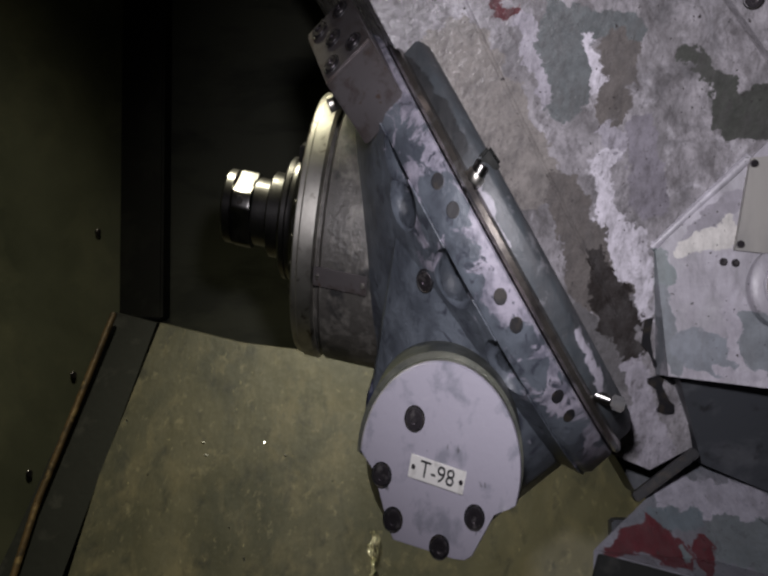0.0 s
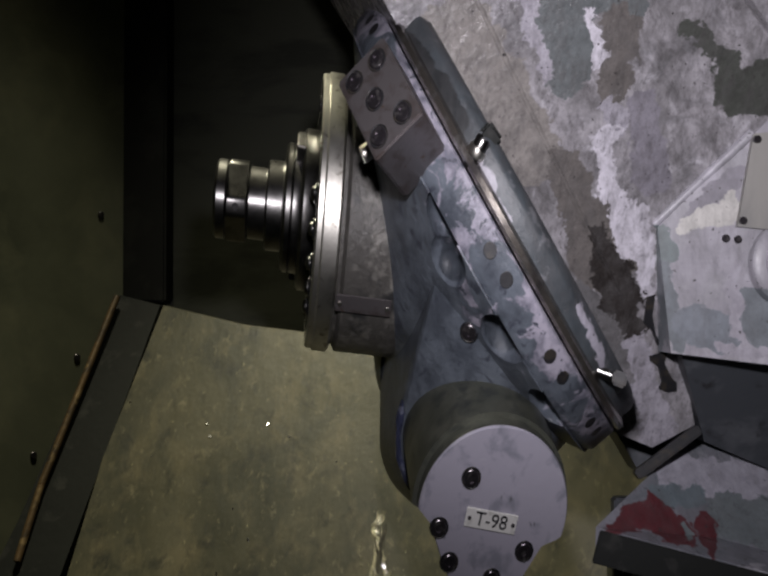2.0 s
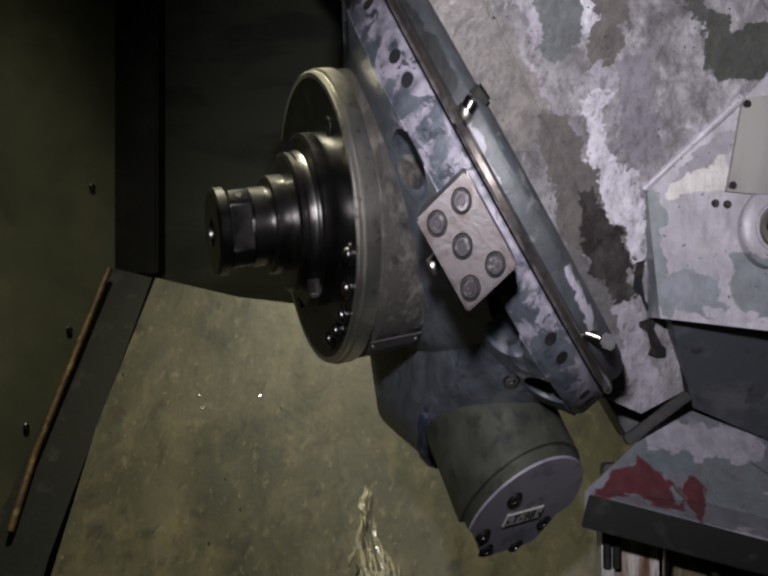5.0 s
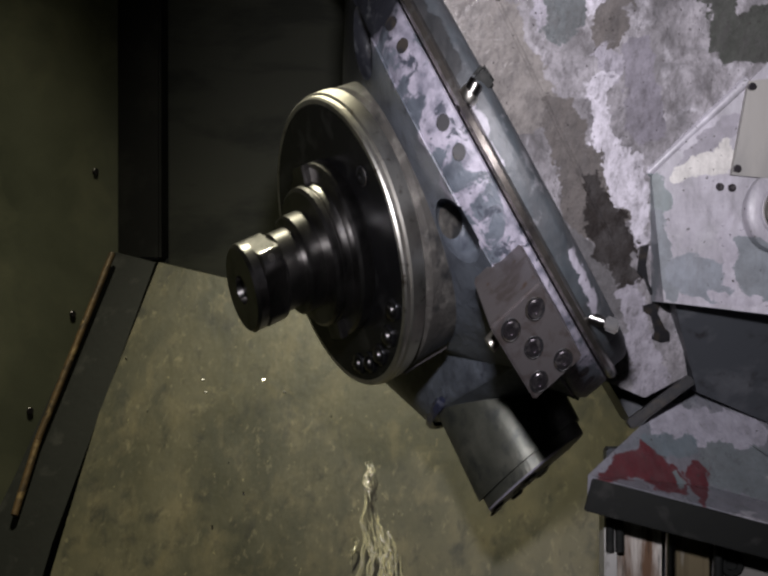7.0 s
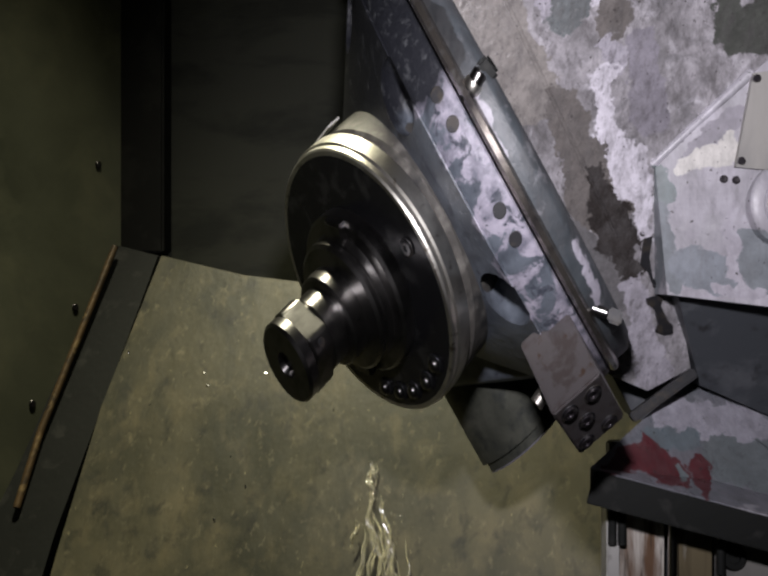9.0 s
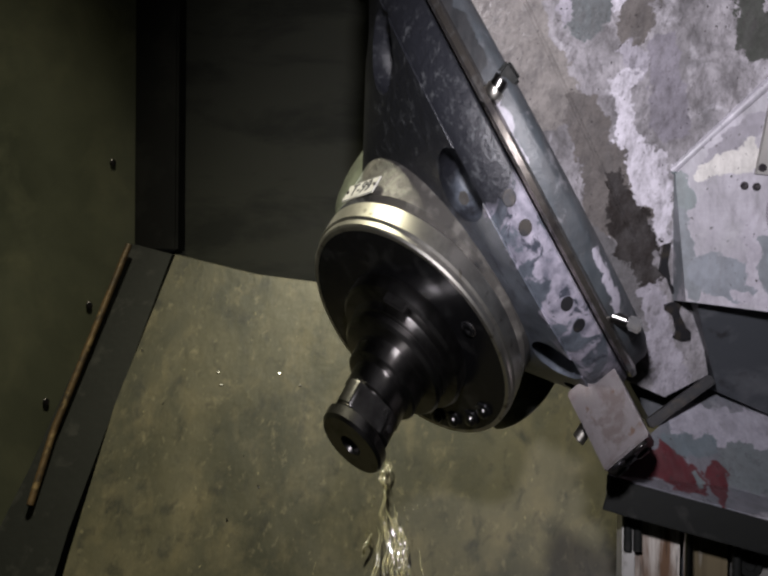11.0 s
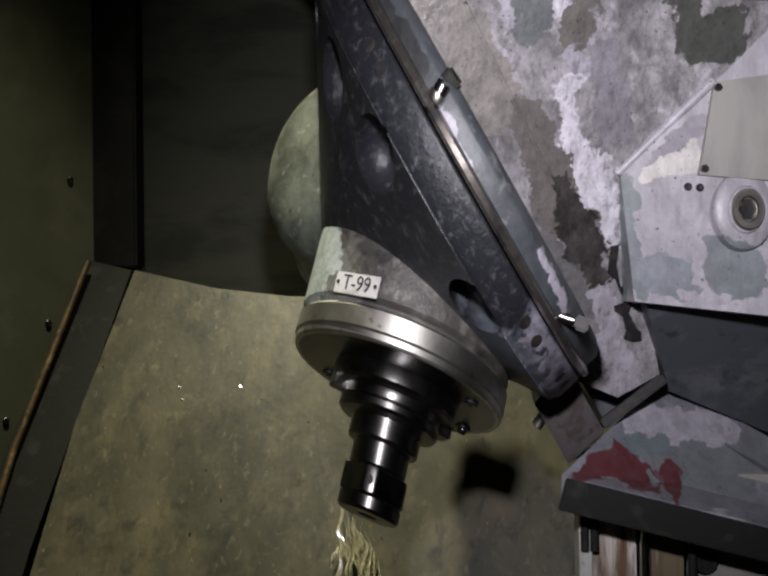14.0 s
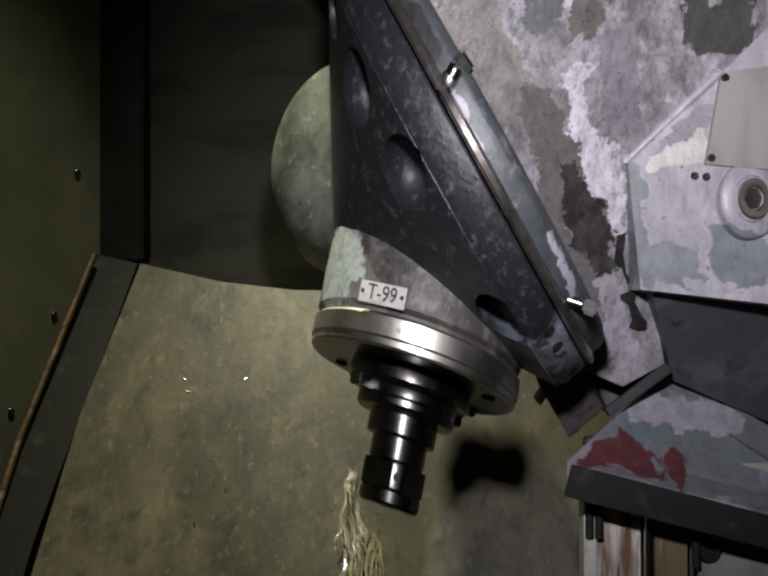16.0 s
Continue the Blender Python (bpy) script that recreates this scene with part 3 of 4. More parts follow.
def cast_ribs():
    def face(x, z):
        return -0.099 + 0.136 * x - 0.429 * z
    seam = bmesh.new()
    a, b = Vector((-0.045, 0, 0.225)), Vector((0.125, 0, -0.060))
    a.y, b.y = face(a.x, a.z) + 0.001, face(b.x, b.z) + 0.001
    d = b - a
    rod(0.0022, 0, d.length, frame_of(d, (0, 1, 0), a), 8, 0.3, seam)
    ob = thing("casting_seam", seam, RAM, "thin raised seam along the ram casting", "trim", "structure", True)
    ridge = bmesh.new()
    for (x0, z0), (x1, z1), r in (((0.150, 0.000), (0.230, 0.078), 0.0045), ((0.153, -0.004), (0.300, -0.010), 0.0015)):
        a, b = Vector((x0, face(x0, z0) + 0.002, z0)), Vector((x1, -0.060 - 0.149 * x1 - 0.12 * z1 + 0.001, z1))
        d = b - a
        rod(r, 0, d.length, frame_of(d, (0, 1, 0), a), 12, 0.3, ridge)
    thing("housing_edge", ridge, HOUSING, "pale rounded edge where the housing meets the ram", "trim", "structure", True)
    cover = tagged(new("upper_cover"), "grey painted cover plate with a socket screw", "cover")
    part("plate", prism([(0.175, 0.225), (0.185, 0.200), (0.245, 0.140), (0.45, 0.14), (0.45, 0.30), (0.16, 0.30)], lambda x, z: face(x, z) - 0.012, lambda x, z: face(x, z) + 0.002, 0.002), RAM, cover)
    bolt(cover, frame_of((-0.1, -0.9, -0.4), (1, 0, 0), (0.211, face(0.211, 0.194) - 0.0125, 0.194)), 0.007)


def coolant_stream():
    """Strands of coolant running down the chute, each a skein of thin filaments; each one sways a little."""
    rng = random.Random(7)
    strands = []
    n = Vector((0.15, 0.85, -0.50)).normalized()
    for k in range(7):
        x0 = -0.100 + (0.004, 0.0, 0.012, -0.004, 0.008, -0.012, 0.018)[k]
        top = -0.322 - (0.0, 0.022, 0.030, 0.036, 0.05, 0.075, 0.07)[k]
        length, wide = (0.060, 0.15, 0.15, 0.14, 0.13, 0.05, 0.11)[k], (0.006, 0.013, 0.012, 0.011, 0.013, 0.004, 0.006)[k]
        spread = (0.05, 0.10, 0.22, -0.02, 0.20, -0.30, 0.30)[k]
        y0 = 0.570 - (n.x * (x0 + 0.416) + n.z * (top + 0.058)) / n.y - 0.010
        ob = tagged(new("coolant_strand"), "thin bright strand of coolant running down the chute", "coolant", "coolant strands")
        ob.matrix_basis = pose(x0, y0, top)
        for q in range(9 if wide > 0.005 else 4):
            u, start, run = rng.uniform(-1, 1), rng.uniform(0, 0.45), rng.uniform(0.25, 0.6)
            thick, phase = rng.uniform(0.0005, 0.0017), rng.uniform(0, 6.3)
            skein = bmesh.new()
            rings = []
            for i in range(25):
                f = min(1.0, start + run * i / 24)
                fan = 0.35 + 0.65 * min(1.0, f * 2.2)
                mid = Vector((spread * length * f + 0.003 * math.sin(11 * f + k) + wide * u * fan + 0.0014 * math.sin(30 * f + phase), -0.60 * length * f - 0.004 * (1 - u * u) - 0.002 * math.sin(23 * f + phase), -length * f))
                r = thick * math.sin(math.pi * (0.03 + 0.94 * i / 24)) * (0.75 + 0.45 * noise.noise(Vector((40 * f, 3.0 * q, k))))
                rings.append([skein.verts.new(mid + Vector((1.5 * r * math.cos(a), r * math.sin(a), 0))) for a in (0, 1.05, 2.09, 3.14, 4.19, 5.24)])
            for a, b in zip(rings, rings[1:]):
                for i in range(6):
                    skein.faces.new([a[i], a[(i + 1) % 6], b[(i + 1) % 6], b[i]])
            skein.faces.new(rings[0][::-1]), skein.faces.new(rings[-1])
            part("filament", skein, WATER, ob, smooth=True)
        for q in range(4):
            at = Matrix.Translation((wide * rng.uniform(-1.8, 1.8) + spread * length * 0.4, -0.005 - 0.5 * length * rng.uniform(0.2, 0.6), -length * rng.uniform(-0.05, 0.7))) @ Matrix.Diagonal((0.0008, 0.0008, rng.uniform(0.001, 0.003), 1))
            drop = bmesh.new()
            bmesh.ops.create_icosphere(drop, subdivisions=2, radius=1.0, matrix=at)
            part("droplet", drop, WATER, ob, smooth=True)
        strands.append(ob)
    return strands


def ledge():
    base = tagged(new("ledge"), "sloping ledge with grey and red flaked paint", "ledge")
    bm = bmesh.new()
    top = [(0.103, -0.05, -0.268), (0.45, -0.05, -0.360), (0.45, 0.06, -0.318), (0.226, 0.05, -0.190)]
    a = [bm.verts.new(p) for p in top]
    b = [bm.verts.new((x, y + 0.003, z - 0.024)) for x, y, z in top]
    bm.faces.new(a), bm.faces.new(b[::-1])
    for i in range(4):
        bm.faces.new([a[i], a[(i + 1) % 4], b[(i + 1) % 4], b[i]])
    part("slab", bevelled(bm, 0.002), LEDGE, base)
    q0, q1 = Vector(top[0]), Vector(top[1])
    d = q1 - q0
    # Separate near-black strip laid over the slab's own front face.
    part("front_edge", box(0.004, 0.030, d.length, frame_of(d, (0, -1, 0), (q0 + q1) / 2 + Vector((0, -0.001, -0.0170))), 0.001), RUBBER, base, "dark front edge")
    a, b = Vector((0.150, -0.006, -0.229)), Vector((0.211, 0.0, -0.186))
    d = b - a
    part("wiper_bar", box(0.010, 0.012, d.length, frame_of(d, (1, 0, 0), (a + b) / 2), 0.0015), HOLE, base, "black wiper bar")
    return base


def way_cover():
    """Telescopic cover below the ledge: a bright edge, a rusty sheet, rods and an oily sheet beyond."""
    base = tagged(new("way_cover"), "rust-streaked steel way cover with chromed rods", "way cover")
    base.matrix_basis = pose(-0.013, -0.05, 0.010)
    part("edge_sheet", box(0.012, 0.026, 0.56, pose(0.1465, 0.058, -0.57), 0.0015), PLATE_WHITE, base, "pale bent edge of the sheet")
    part("rusty_sheet", box(0.044, 0.016, 0.56, pose(0.175, 0.062, -0.57), 0.001), RUSTY, base, "rust-streaked scraped sheet")
    part("brown_sheet", box(0.038, 0.016, 0.56, pose(0.226, 0.070, -0.57), 0.001), OILY, base, "oily brown sheet")
    part("grey_sheet", box(0.18, 0.016, 0.56, pose(0.340, 0.064, -0.57), 0.001), PLATE, base, "grey oily sheet")
    part("back_sheet", box(0.35, 0.02, 0.58, pose(0.33, 0.11, -0.56), 0.002), SLATE, base)
    part("rod", rod(0.0048, -0.86, -0.285, pose(0.2040, 0.050, 0), 24), CHROME, base, "thick chromed rod", smooth=True)
    part("rod", rod(0.0026, -0.86, -0.315, pose(0.2490, 0.052, 0), 20), CHROME, base, "thin chromed rod", smooth=True)
    for x, z in ((0.1455, -0.338), (0.1545, -0.338), (0.2475, -0.366)):
        part("hanger_screw", rod(0.0042, -0.020, 0.012, pose(x, 0.044, z), 14), RUBBER, base, "black hanger screw", smooth=True)
    knob = frame_of((0, -1, 0), (1, 0, 0), (0.2625, 0.056, -0.372))
    part("knob", lathe([(0.0125, -0.002), (0.0125, 0.004), (0.0105, 0.007), (0.0060, 0.007), (0.0052, 0.004), (0, 0.004)], knob, 32), RUBBER, base, "round black rubber grommet", smooth=True)
    a, b = Vector((0.262, 0.050, -0.3435)), Vector((0.43, 0.050, -0.3880))
    d = b - a
    part("flange_strip", box(0.004, 0.012, d.length, frame_of(d, (0, -1, 0), (a + b) / 2), 0.001), PLATE, base, "folded bright lip")
    return base


ledge()
way_cover()

# ---- the swivel head ----
HEAD = tagged(new("milling_head"), "grey swivelling milling head with a horizontal ring and a tool spindle", "milling head")
HEAD.matrix_basis = Matrix.Diagonal((SQ, 1, 1, 1))
D = Vector((1, 0, 1)).normalized()
TOOL = frame_of(D, (1, 0, -1))
NECK_R, FLANGE_BACK, FLANGE_FRONT, TIP = 0.127, 0.176, 0.204, 0.323


def hull(points):
    bm = bmesh.new()
    for p in points:
        bm.verts.new(p)
    out = bmesh.ops.convex_hull(bm, input=bm.verts[:])
    bmesh.ops.delete(bm, geom=list({g for g in out["geom_interior"] + out["geom_unused"] if isinstance(g, bmesh.types.BMVert)}), context="VERTS")
    return bm


def hollowed(bm, pockets):
    """Cuts oval pockets (centre, half axes, turn about z) out of a solid."""
    mesh = bpy.data.meshes.new("solid")
    bm.to_mesh(mesh)
    bm.free()
    solid, tools = new("solid", mesh), []
    for centre, half, turn in pockets:
        ball = bmesh.new()
        bmesh.ops.create_uvsphere(ball, u_segments=32, v_segments=16, radius=1.0)
        a = radians(turn)
        frame_m = Matrix.Translation(centre) @ Matrix.Rotation(a, 4, "Z") @ Matrix.Diagonal((half[1], half[0], half[2], 1))
        ball.transform(frame_m)
        data = bpy.data.meshes.new("pocket")
        ball.to_mesh(data)
        ball.free()
        tool = new("pocket", data)
        cut = solid.modifiers.new("cut", "BOOLEAN")
        cut.operation, cut.object, cut.solver = "DIFFERENCE", tool, "EXACT"
        tools.append(tool)
    bpy.context.view_layer.update()
    done = bpy.data.meshes.new_from_object(solid.evaluated_get(bpy.context.evaluated_depsgraph_get()))
    out = bmesh.new()
    out.from_mesh(done)
    for ob in (solid, *tools):
        bpy.data.objects.remove(ob)
    return out


def circle(r, m, steps=64):
    return [m @ Vector((r * math.cos(2 * math.pi * i / steps), r * math.sin(2 * math.pi * i / steps), 0)) for i in range(steps)]


def bolt(parent, m, r, material=BOLT):
    """A socket-head screw on a black disc that paints the counterbore's shade."""
    part("bolt_hole_shade", lathe([(r * 1.28, 0.0012), (r * 1.22, 0.0018), (r * 1.12, 0.0010), (r * 1.12, 0.0004), (0, 0.0004)], m, 24), HOLE, parent, smooth=True)
    part("bolt", lathe([(r, 0.0003), (r, 0.0022), (r * 0.9, 0.0030), (r * 0.5, 0.0030), (r * 0.46, 0.0016), (0, 0.0016)], m, 24), material, parent, "socket head screw", smooth=True)


def plate_text(parent, text, m, width, height, name):
    plate = part("name_plate", box(width, height, 0.0016, m @ pose(0, 0, 0.0008), 0.0004), PLATE_WHITE, parent, "white plate lettered " + text)
    font = bpy.data.curves.new("lettering", "FONT")
    font.body, font.size, font.align_x, font.align_y, font.extrude = text, height * 1.02, "CENTER", "CENTER", 0.0002
    tmp = new("lettering_curve", font)
    mesh = bpy.data.meshes.new_from_object(tmp)
    bpy.data.objects.remove(tmp)
    mesh.materials.append(INK)
    ob = new("lettering", mesh)
    ob.parent = plate
    ob.matrix_basis = m @ pose(0, 0, 0.0019)
    ob["label"] = "black lettering " + text
    for s in (-1, 1):
        part("plate_rivet", rod(height * 0.11, 0, 0.001, m @ pose(s * width * 0.43, 0, 0.0016), 12), BOLT, plate, smooth=True)


FRONT_POCKETS = [((0.112, -0.206, 0.003), (0.025, 0.026, 0.017), -62), ((0.085, -0.211, 0.023), (0.023, 0.026, 0.020), -68), ((0.009, -0.235, 0.014), (0.026, 0.027, 0.023), -88),
                 ((-0.078, -0.228, 0.014), (0.032, 0.022, 0.018), -110)]


def swivel_head():
    points = circle(0.2435, pose(0, 0, 0.0045)) + circle(0.228, pose(0, 0, 0.014)) + circle(0.126, TOOL @ pose(0, 0, 0.10)) + circle(0.118, TOOL @ pose(0, 0, 0.115))
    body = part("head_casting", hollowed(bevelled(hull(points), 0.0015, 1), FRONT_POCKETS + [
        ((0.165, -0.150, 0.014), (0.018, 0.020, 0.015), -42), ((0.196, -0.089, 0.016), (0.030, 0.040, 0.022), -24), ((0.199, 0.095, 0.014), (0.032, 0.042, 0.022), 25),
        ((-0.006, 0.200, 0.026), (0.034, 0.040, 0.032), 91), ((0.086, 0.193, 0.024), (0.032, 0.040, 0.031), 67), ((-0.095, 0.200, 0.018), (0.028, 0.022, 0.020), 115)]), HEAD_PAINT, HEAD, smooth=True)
    at = frame_of((0, -1, 0), (-0.66, 0, -0.75), (-0.090, 0, 0.100))
    boss = frame_of((0, -1, 0), (-0.66, 0, -0.75), (-0.122, 0, 0.144))
    back = frame_of((0, -1, 0), (-0.66, 0, -0.75), (-0.0895, 0, 0.1015))
    arc = [Vector((0.222 * math.cos(radians(a)), 0.222 * math.sin(radians(a)), 0.006)) for a in range(-165, -58, 6)]
    collar = hull(circle(0.086, at @ pose(0, 0, 0.147)) + circle(0.088, at @ pose(0, 0, 0.141)) + circle(0.085, boss @ pose(0, 0, 0.060)) + circle(0.078, boss @ pose(0, 0, 0.076)) + circle(0.092, back @ pose(0, 0, -0.02)) + arc)
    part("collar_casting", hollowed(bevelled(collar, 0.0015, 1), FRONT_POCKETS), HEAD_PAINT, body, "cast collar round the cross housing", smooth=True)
    part("end_dome", lathe([(0.095, 0.02), (0.101, -0.01), (0.101, -0.044), (0.0975, -0.060), (0.088, -0.071), (0.071, -0.079), (0.045, -0.0835), (0.0, -0.085)], back, 96), DOME, body, "rounded mint-grey end of the cross housing", smooth=True)
    bead = bmesh.new()
    lathe([(0.0815, 0.143), (0.0875, 0.143), (0.0895, 0.147), (0.0885, 0.152), (0.0850, 0.1545), (0.0815, 0.153)], at, 96, bead)
    for v in bead.verts:
        v.co += Vector((1, 0.6, 1)) * 0.0022 * noise.noise(v.co * 55)
    part("seal_bead", bead, BEAD, body, "glossy dark blue sealant bead", smooth=True)
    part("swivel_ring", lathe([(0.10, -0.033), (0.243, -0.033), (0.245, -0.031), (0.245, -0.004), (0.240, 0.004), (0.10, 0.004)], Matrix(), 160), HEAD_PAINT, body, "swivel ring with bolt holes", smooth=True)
    for middle in (78.2, 102.4, 14.0, -10.1, -75.2, -99.5, -123.8):
        for a in (middle - 3.1, middle + 3.1):
            m = frame_of((math.cos(radians(a)), math.sin(radians(a)), 0), (0, 0, 1), (0.2445 * math.cos(radians(a)), 0.2445 * math.sin(radians(a)), -0.018))
            # Flat black disc, its colour stands in for the hole's shaded inside.
            part("ring_hole_shade", lathe([(0.0066, 0.0008), (0.0060, 0.0010), (0, 0.0010)], m, 16), HOLE, body)
    part("neck", lathe([(0.10, 0.03), (NECK_R - 0.004, 0.03), (NECK_R, 0.06), (NECK_R, FLANGE_BACK - 0.008), (NECK_R - 0.006, FLANGE_BACK - 0.004), (NECK_R - 0.006, FLANGE_BACK), (0.05, FLANGE_BACK)], TOOL, 128), NECK, body, "rough cast neck", smooth=True)
    part("flange", lathe([(0.05, FLANGE_BACK), (0.125, FLANGE_BACK), (0.1285, FLANGE_BACK + 0.003), (0.1285, FLANGE_FRONT - 0.009), (0.1265, FLANGE_FRONT - 0.007), (0.1265, FLANGE_FRONT - 0.002), (0.125, FLANGE_FRONT), (0.121, FLANGE_FRONT)], TOOL, 160), STEEL, body, "ground steel flange", smooth=True)
    part("flange_face", lathe([(0.121, FLANGE_FRONT), (0.04, FLANGE_FRONT), (0.04, FLANGE_FRONT - 0.004)], TOOL, 128), BLACK, body, "black oily flange face", smooth=True)
    for turn in (0.0, 180.0):
        bolt(body, TOOL @ pose(0, 0, 0, 0, 0, turn) @ pose(0.100, 0, FLANGE_FRONT), 0.0066, BLACK)
    for turn in (-63.5, -79.5, -96.0, -109.5, -123.0):
        m = TOOL @ pose(0, 0, 0, 0, 0, turn) @ pose(0.106, 0, FLANGE_FRONT)
        cap = part("cap_seat", lathe([(0.0098, 0.0), (0.0094, 0.0020), (0.0080, 0.0026), (0.0, 0.0026)], m, 24), BLACK, body, smooth=True)
        part("cap_screw", lathe([(0.0062, 0.0024), (0.0060, 0.0046), (0.0046, 0.0064), (0.0024, 0.0072), (0.0, 0.0074)], m, 24), SPINDLE, cap, "polished domed screw", smooth=True)
    # spindle: nose steps and the clamping nut at its tip
    f = FLANGE_FRONT
    prof = [(0.04, f - 0.002), (0.073, f - 0.002), (0.075, f + 0.001), (0.075, f + 0.014), (0.072, f + 0.017), (0.061, f + 0.018), (0.060, f + 0.021), (0.060, f + 0.026), (0.058, f + 0.0275), (0.060, f + 0.029), (0.060, f + 0.034), (0.057, f + 0.037), (0.042, f + 0.039), (0.042, f + 0.056), (0.040, f + 0.058), (0.0335, f + 0.059), (0.0335, f + 0.078), (0.031, f + 0.080)]
    spindle = part("spindle", lathe(prof, Matrix(), 96), SPINDLE, body, "stepped polished spindle nose", smooth=True, at=TOOL)
    for a in (20, 200):
        part("drive_key", box(0.022, 0.026, 0.011, pose(0, 0, 0, 0, 0, a) @ pose(0.064, 0, f + 0.020), 0.0015), SPINDLE, spindle, "steel drive key")
    nut = [(0.031, f + 0.080), (0.037, f + 0.081), (0.0375, f + 0.083), (0.0375, f + 0.103), (0.036, f + 0.1045), (0.034, f + 0.105), (0.0365, f + 0.1065), (0.0365, TIP - 0.003), (0.034, TIP), (0.012, TIP), (0.010, TIP - 0.006), (0, TIP - 0.006)]
    bm = lathe(nut, Matrix(), 96)
    for v in bm.verts:
        if f + 0.0805 < v.co.z < f + 0.1046:
            for k in range(4):
                q = Vector((math.cos(math.pi / 2 * k), math.sin(math.pi / 2 * k), 0))
                over = v.co.dot(q) - 0.0315
                if over > 0:
                    v.co -= q * over
    clamp = part("clamping_nut", bm, SPINDLE, body, "clamping nut with four flats", smooth=True, at=TOOL)
    for k in (45, 225):
        # Black studs on the nut, coloured as the shade of drilled holes.
        part("nut_hole_shade", rod(0.004, 0.036, 0.0378, pose(0, 0, f + 0.093) @ pose(0, 0, 0, 0, 90, 0) @ pose(0, 0, 0, k, 0, 0), 16), HOLE, clamp, smooth=True)
    # round cross housing with a lettered cover
    at = frame_of((0, -1, 0), (-0.66, 0, -0.75), (-0.090, 0, 0.100))
    cuts = [(-0.0565, 0.1545), (-0.103, 0.1690), (-0.110, 0.1695), (-0.1550, 0.1290), (-0.1615, 0.1210), (-0.1627, 0.1131), (-0.1500, 0.0775), (-0.1515, 0.0725), (-0.1545, 0.0640)]
    outline = [(-0.090 + 0.081 * math.cos(radians(a)), 0.100 + 0.081 * math.sin(radians(a))) for a in range(212, 411, 3)] + cuts
    shell = bmesh.new()
    rear, fore = ([shell.verts.new((u, y, v)) for u, v in outline] for y in (-0.02, -0.2508))
    shell.faces.new(fore), shell.faces.new(rear[::-1])
    for i in range(len(outline)):
        j = (i + 1) % len(outline)
        shell.faces.new([rear[i], rear[j], fore[j], fore[i]])
    part("cross_housing", shell, TUBE, body, "round grey cross housing", smooth=True)
    cover = bmesh.new()
    # round outline with a cut-away lower side and a notch
    ring = [(-0.0915 + 0.0775 * math.cos(radians(a)), 0.100 + 0.0775 * math.sin(radians(a))) for a in range(214, 408, 4)]
    ring += cuts
    vs = [cover.verts.new((u, -0.251, v)) for u, v in ring]
    ws = [cover.verts.new((u, -0.2625, v)) for u, v in ring]
    cover.faces.new(ws), cover.faces.new(vs[::-1])
    for i in range(len(ring)):
        j = (i + 1) % len(ring)
        cover.faces.new([vs[i], vs[j], ws[j], ws[i]])
    part("cover_rim", cover, TUBE, body, "grey rim of the end cover, darker than its face")
    face = bmesh.new()
    vs, ws = ([face.verts.new((-0.095 + (u + 0.095) * k, y, 0.1 + (v - 0.1) * k)) for u, v in ring] for y, k in ((-0.2625, 1.0), (-0.2645, 0.985)))
    face.faces.new(ws), face.faces.new(vs[::-1])
    for i in range(len(ring)):
        j = (i + 1) % len(ring)
        face.faces.new([vs[i], vs[j], ws[j], ws[i]])
    part("end_cover", face, COVER, body, "lilac-grey painted end cover")
    for x, z in ((-0.049, 0.098), (-0.064, 0.149), (-0.097, 0.160), (-0.140, 0.094), (-0.139, 0.135)):
        bolt(body, frame_of((0, -1, 0), (1, 0, 0), (x, -0.2645, z)), 0.0078)
    u = Vector((-0.116 + 0.074, 0, 0.085 - 0.121)).normalized()
    plate_text(body, "T-98", frame_of((0, -1, 0), u, (-0.094, -0.2646, 0.1045)), 0.054, 0.0175, "t98")
    for x, y, z in ((-0.078, 0.0825, 0.115), (-0.115, 0.0800, 0.140)):
        part("rivet", rod(0.0035, -0.003, 0.0015, frame_of((0, 1, 0), (1, 0, 0), (x, y, z)), 14), BOLT, body, smooth=True)
    bolt(body, frame_of((0.05, -0.93, 0.36), (1, 0, 0), (0.023, -0.2075, 0.0375)), 0.0075)
    # clamp block on the ring
    ca, sa = math.cos(radians(-43)), math.sin(radians(-43))
    blk = frame_of((ca, sa, 0), (0, 0, 1))
    part("clamp_block", box(0.054, 0.078, 0.075, blk @ pose(0.0, 0, 0.2685), 0.0018), BLOCK, body, "ground steel clamp block")
    for x, y, z in ((0.239, -0.188, -0.013), (0.241, -0.189, 0.013), (0.224, -0.208, 0.004), (0.205, -0.227, -0.012), (0.205, -0.227, 0.015)):
        p = blk.inverted() @ Vector((x, y, z))
        bolt(body, blk @ pose(p.x, p.y, 0.306), 0.0072)
    part("stop_pin", rod(0.007, 0.0, 0.016, frame_of((0.2, -0.2, 1), (1, 0, 0), (0.19, -0.176, 0.026)), 20), STEEL, body, "small steel stop pin", smooth=True)
    # plates on the neck
    m = frame_of((0.03, 1, 0), (0.72, 0, -0.70), (0.1205, 0.1285, 0.109))
    plate_text(body, "T-99", m, 0.056, 0.0185, "t99")
    m = frame_of((-0.196, -0.96, 0.196), (-0.70, 0, -0.70), (0.077, -0.1245, 0.127))
    blank = part("blank_plate", box(0.062, 0.018, 0.0016, m, 0.0004), BLOCK, body, "blank grey metal plate")
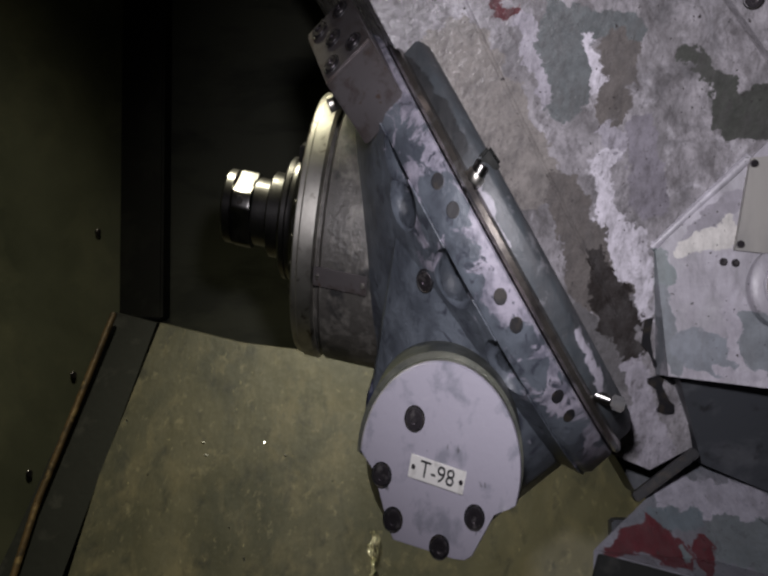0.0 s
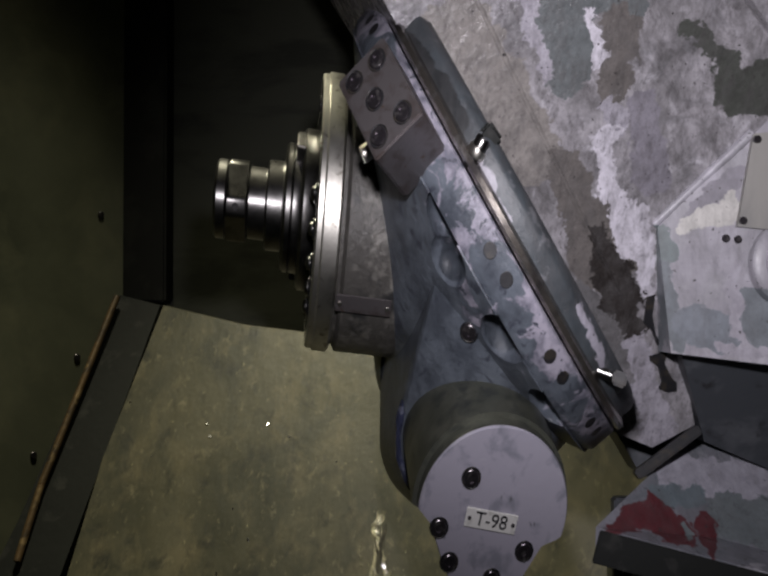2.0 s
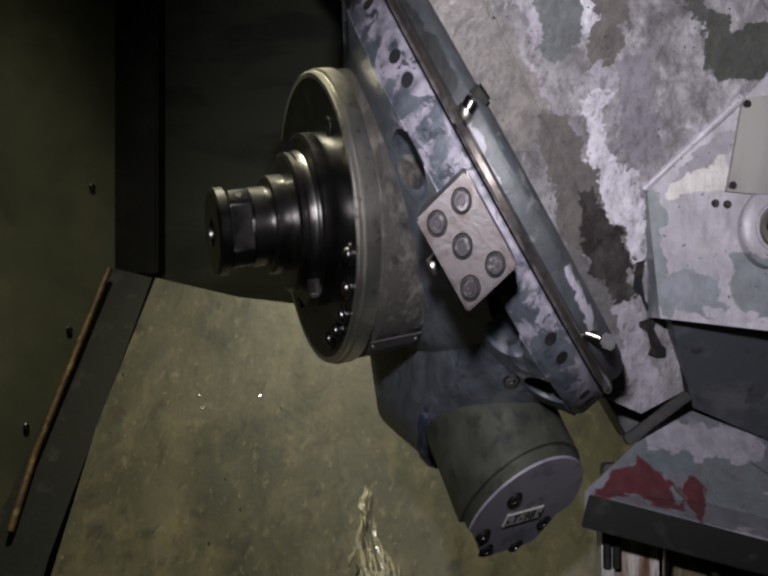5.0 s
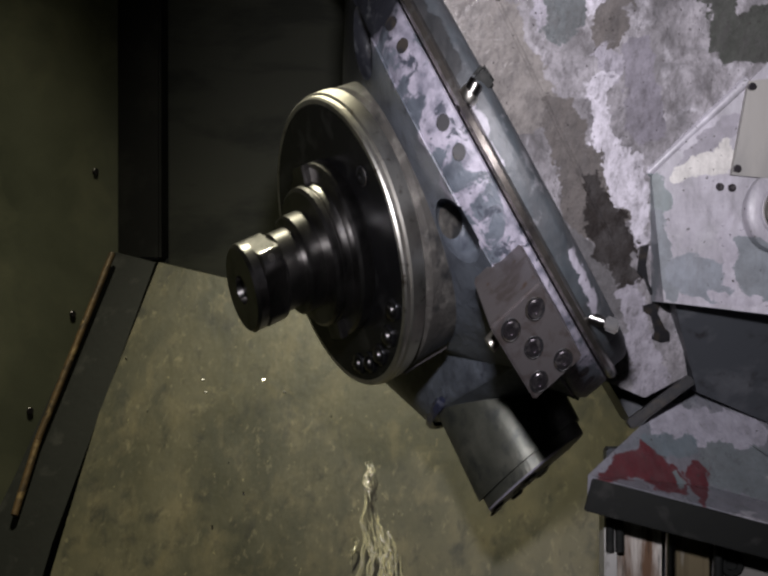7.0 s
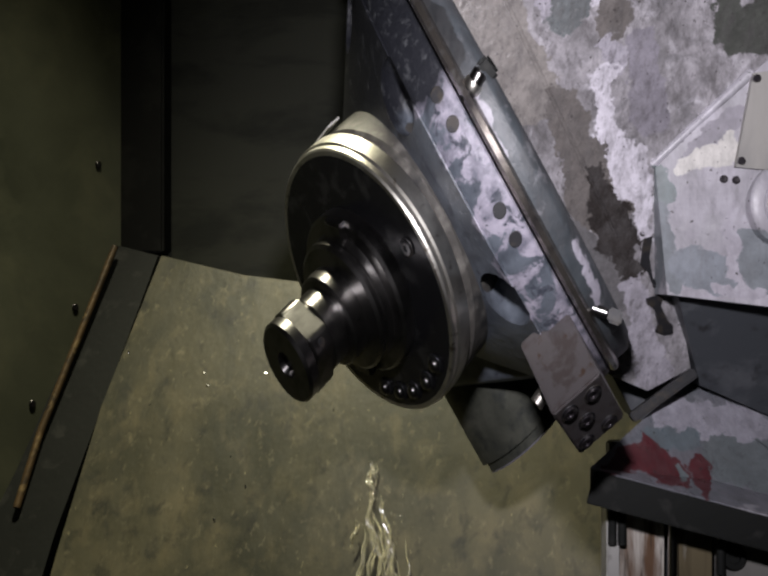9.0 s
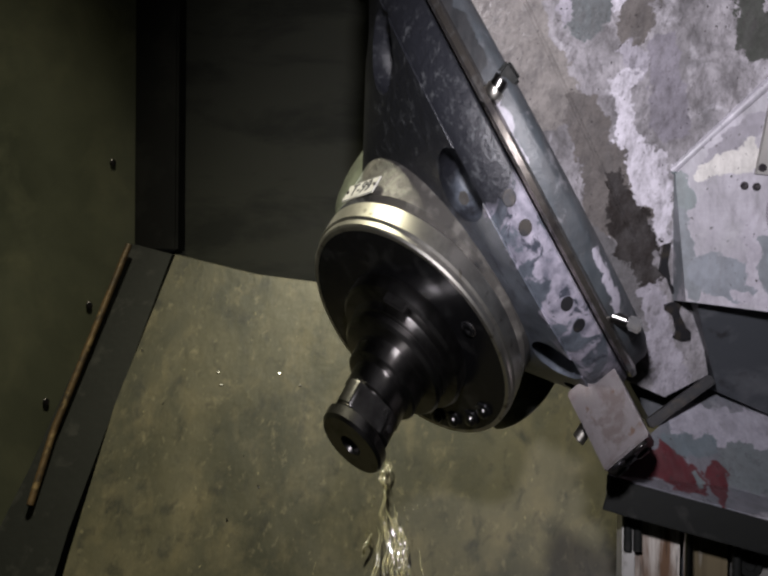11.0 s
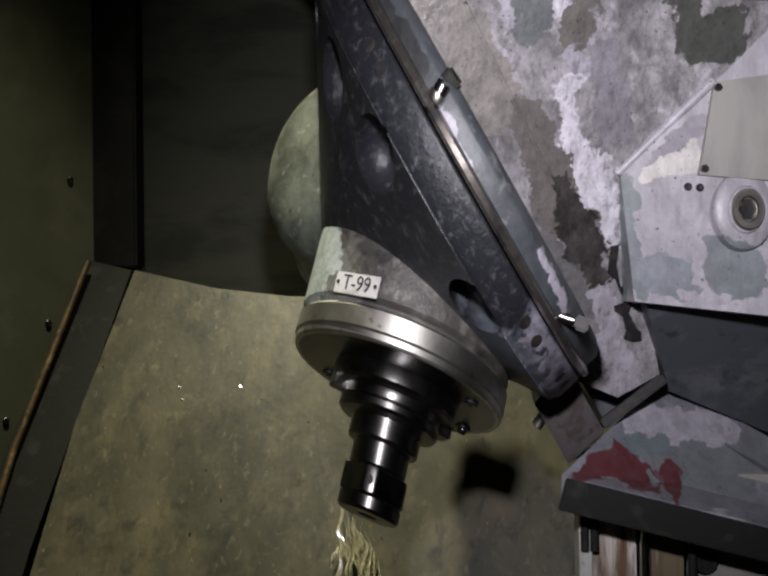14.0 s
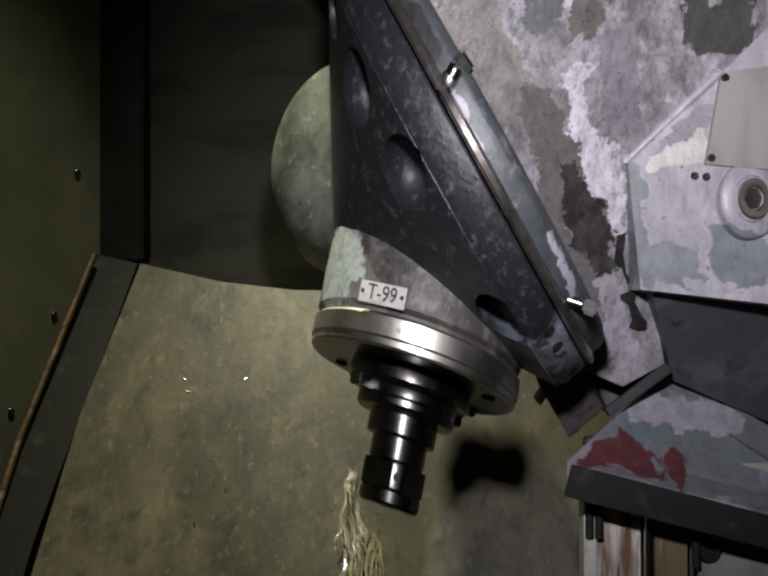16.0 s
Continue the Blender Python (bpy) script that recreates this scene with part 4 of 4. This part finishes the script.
    for s in (-1, 1):
        part("plate_rivet", rod(0.0024, 0, 0.0012, m @ pose(s * 0.0265, 0, 0.0008), 12), STEEL, blank, smooth=True)
    return body, spindle, clamp


BODY, SPIN, NUT = swivel_head()


coolant_nozzle()
clip_bracket()
torn_gasket()
cast_ribs()
STRANDS = coolant_stream()


def metal_chips():
    """Small bright chips lying on the chute."""
    rng = random.Random(11)
    n = Vector((0.15, 0.85, -0.50)).normalized()
    spots = [(-0.325, -0.242), (-0.331, -0.226), (-0.446, -0.199), (-0.405, -0.268), (-0.262, -0.365), (-0.300, -0.405), (-0.245, -0.225), (-0.285, -0.330), (-0.150, -0.270), (-0.215, -0.240)]
    for k, (x, z) in enumerate(spots):
        y = 0.570 - (n.x * (x + 0.416) + n.z * (z + 0.058)) / n.y
        at = frame_of(-n, (1, 0, 0), Vector((x, y, z)) - n * 0.0006) @ pose(0, 0, 0, 0, 0, rng.uniform(0, 180))
        ob = part("metal_chip", box(rng.uniform(0.001, 0.002), rng.uniform(0.002, 0.005), 0.0012, pose(0, 0, 0, 12, 8, 0), 0.0003), CHROME, None, at=at)
        tagged(ob, "tiny bright metal chip lying on the chute", "metal chip", "metal chips")


metal_chips()


def motions():
    axis = Vector((0, 0, 1))
    rows = []
    for t, a in ((0.0, 0.0), (2.5, 24.9), (5.0, 50.0), (7.4, 74.0), (9.0, 90.3), (11.5, 115.2), (13.0, 129.9), (14.5, 144.8), (14.9, 148.2), (15.2, 148.4), (16.0, 148.4)):
        rows.append((t, AXES @ Matrix.Rotation(radians(-a), 4, axis)))
    walk(BODY, rows)
    spins = [(0.25 * k, TOOL @ Matrix.Rotation(radians(-272.8 * 0.25 * k + 150), 4, axis)) for k in range(65)]
    walk(SPIN, spins)
    walk(NUT, spins)
    for k, strand in enumerate(STRANDS):
        home = strand.matrix_basis.copy()
        walk(strand, [(0.5 * i, home @ pose(0.004 * math.sin(1.7 * i + k), 0, 0.006 * math.sin(2.3 * i + 2 * k), 0, 0, 3 * math.sin(1.1 * i + k))) for i in range(33)])


motions()
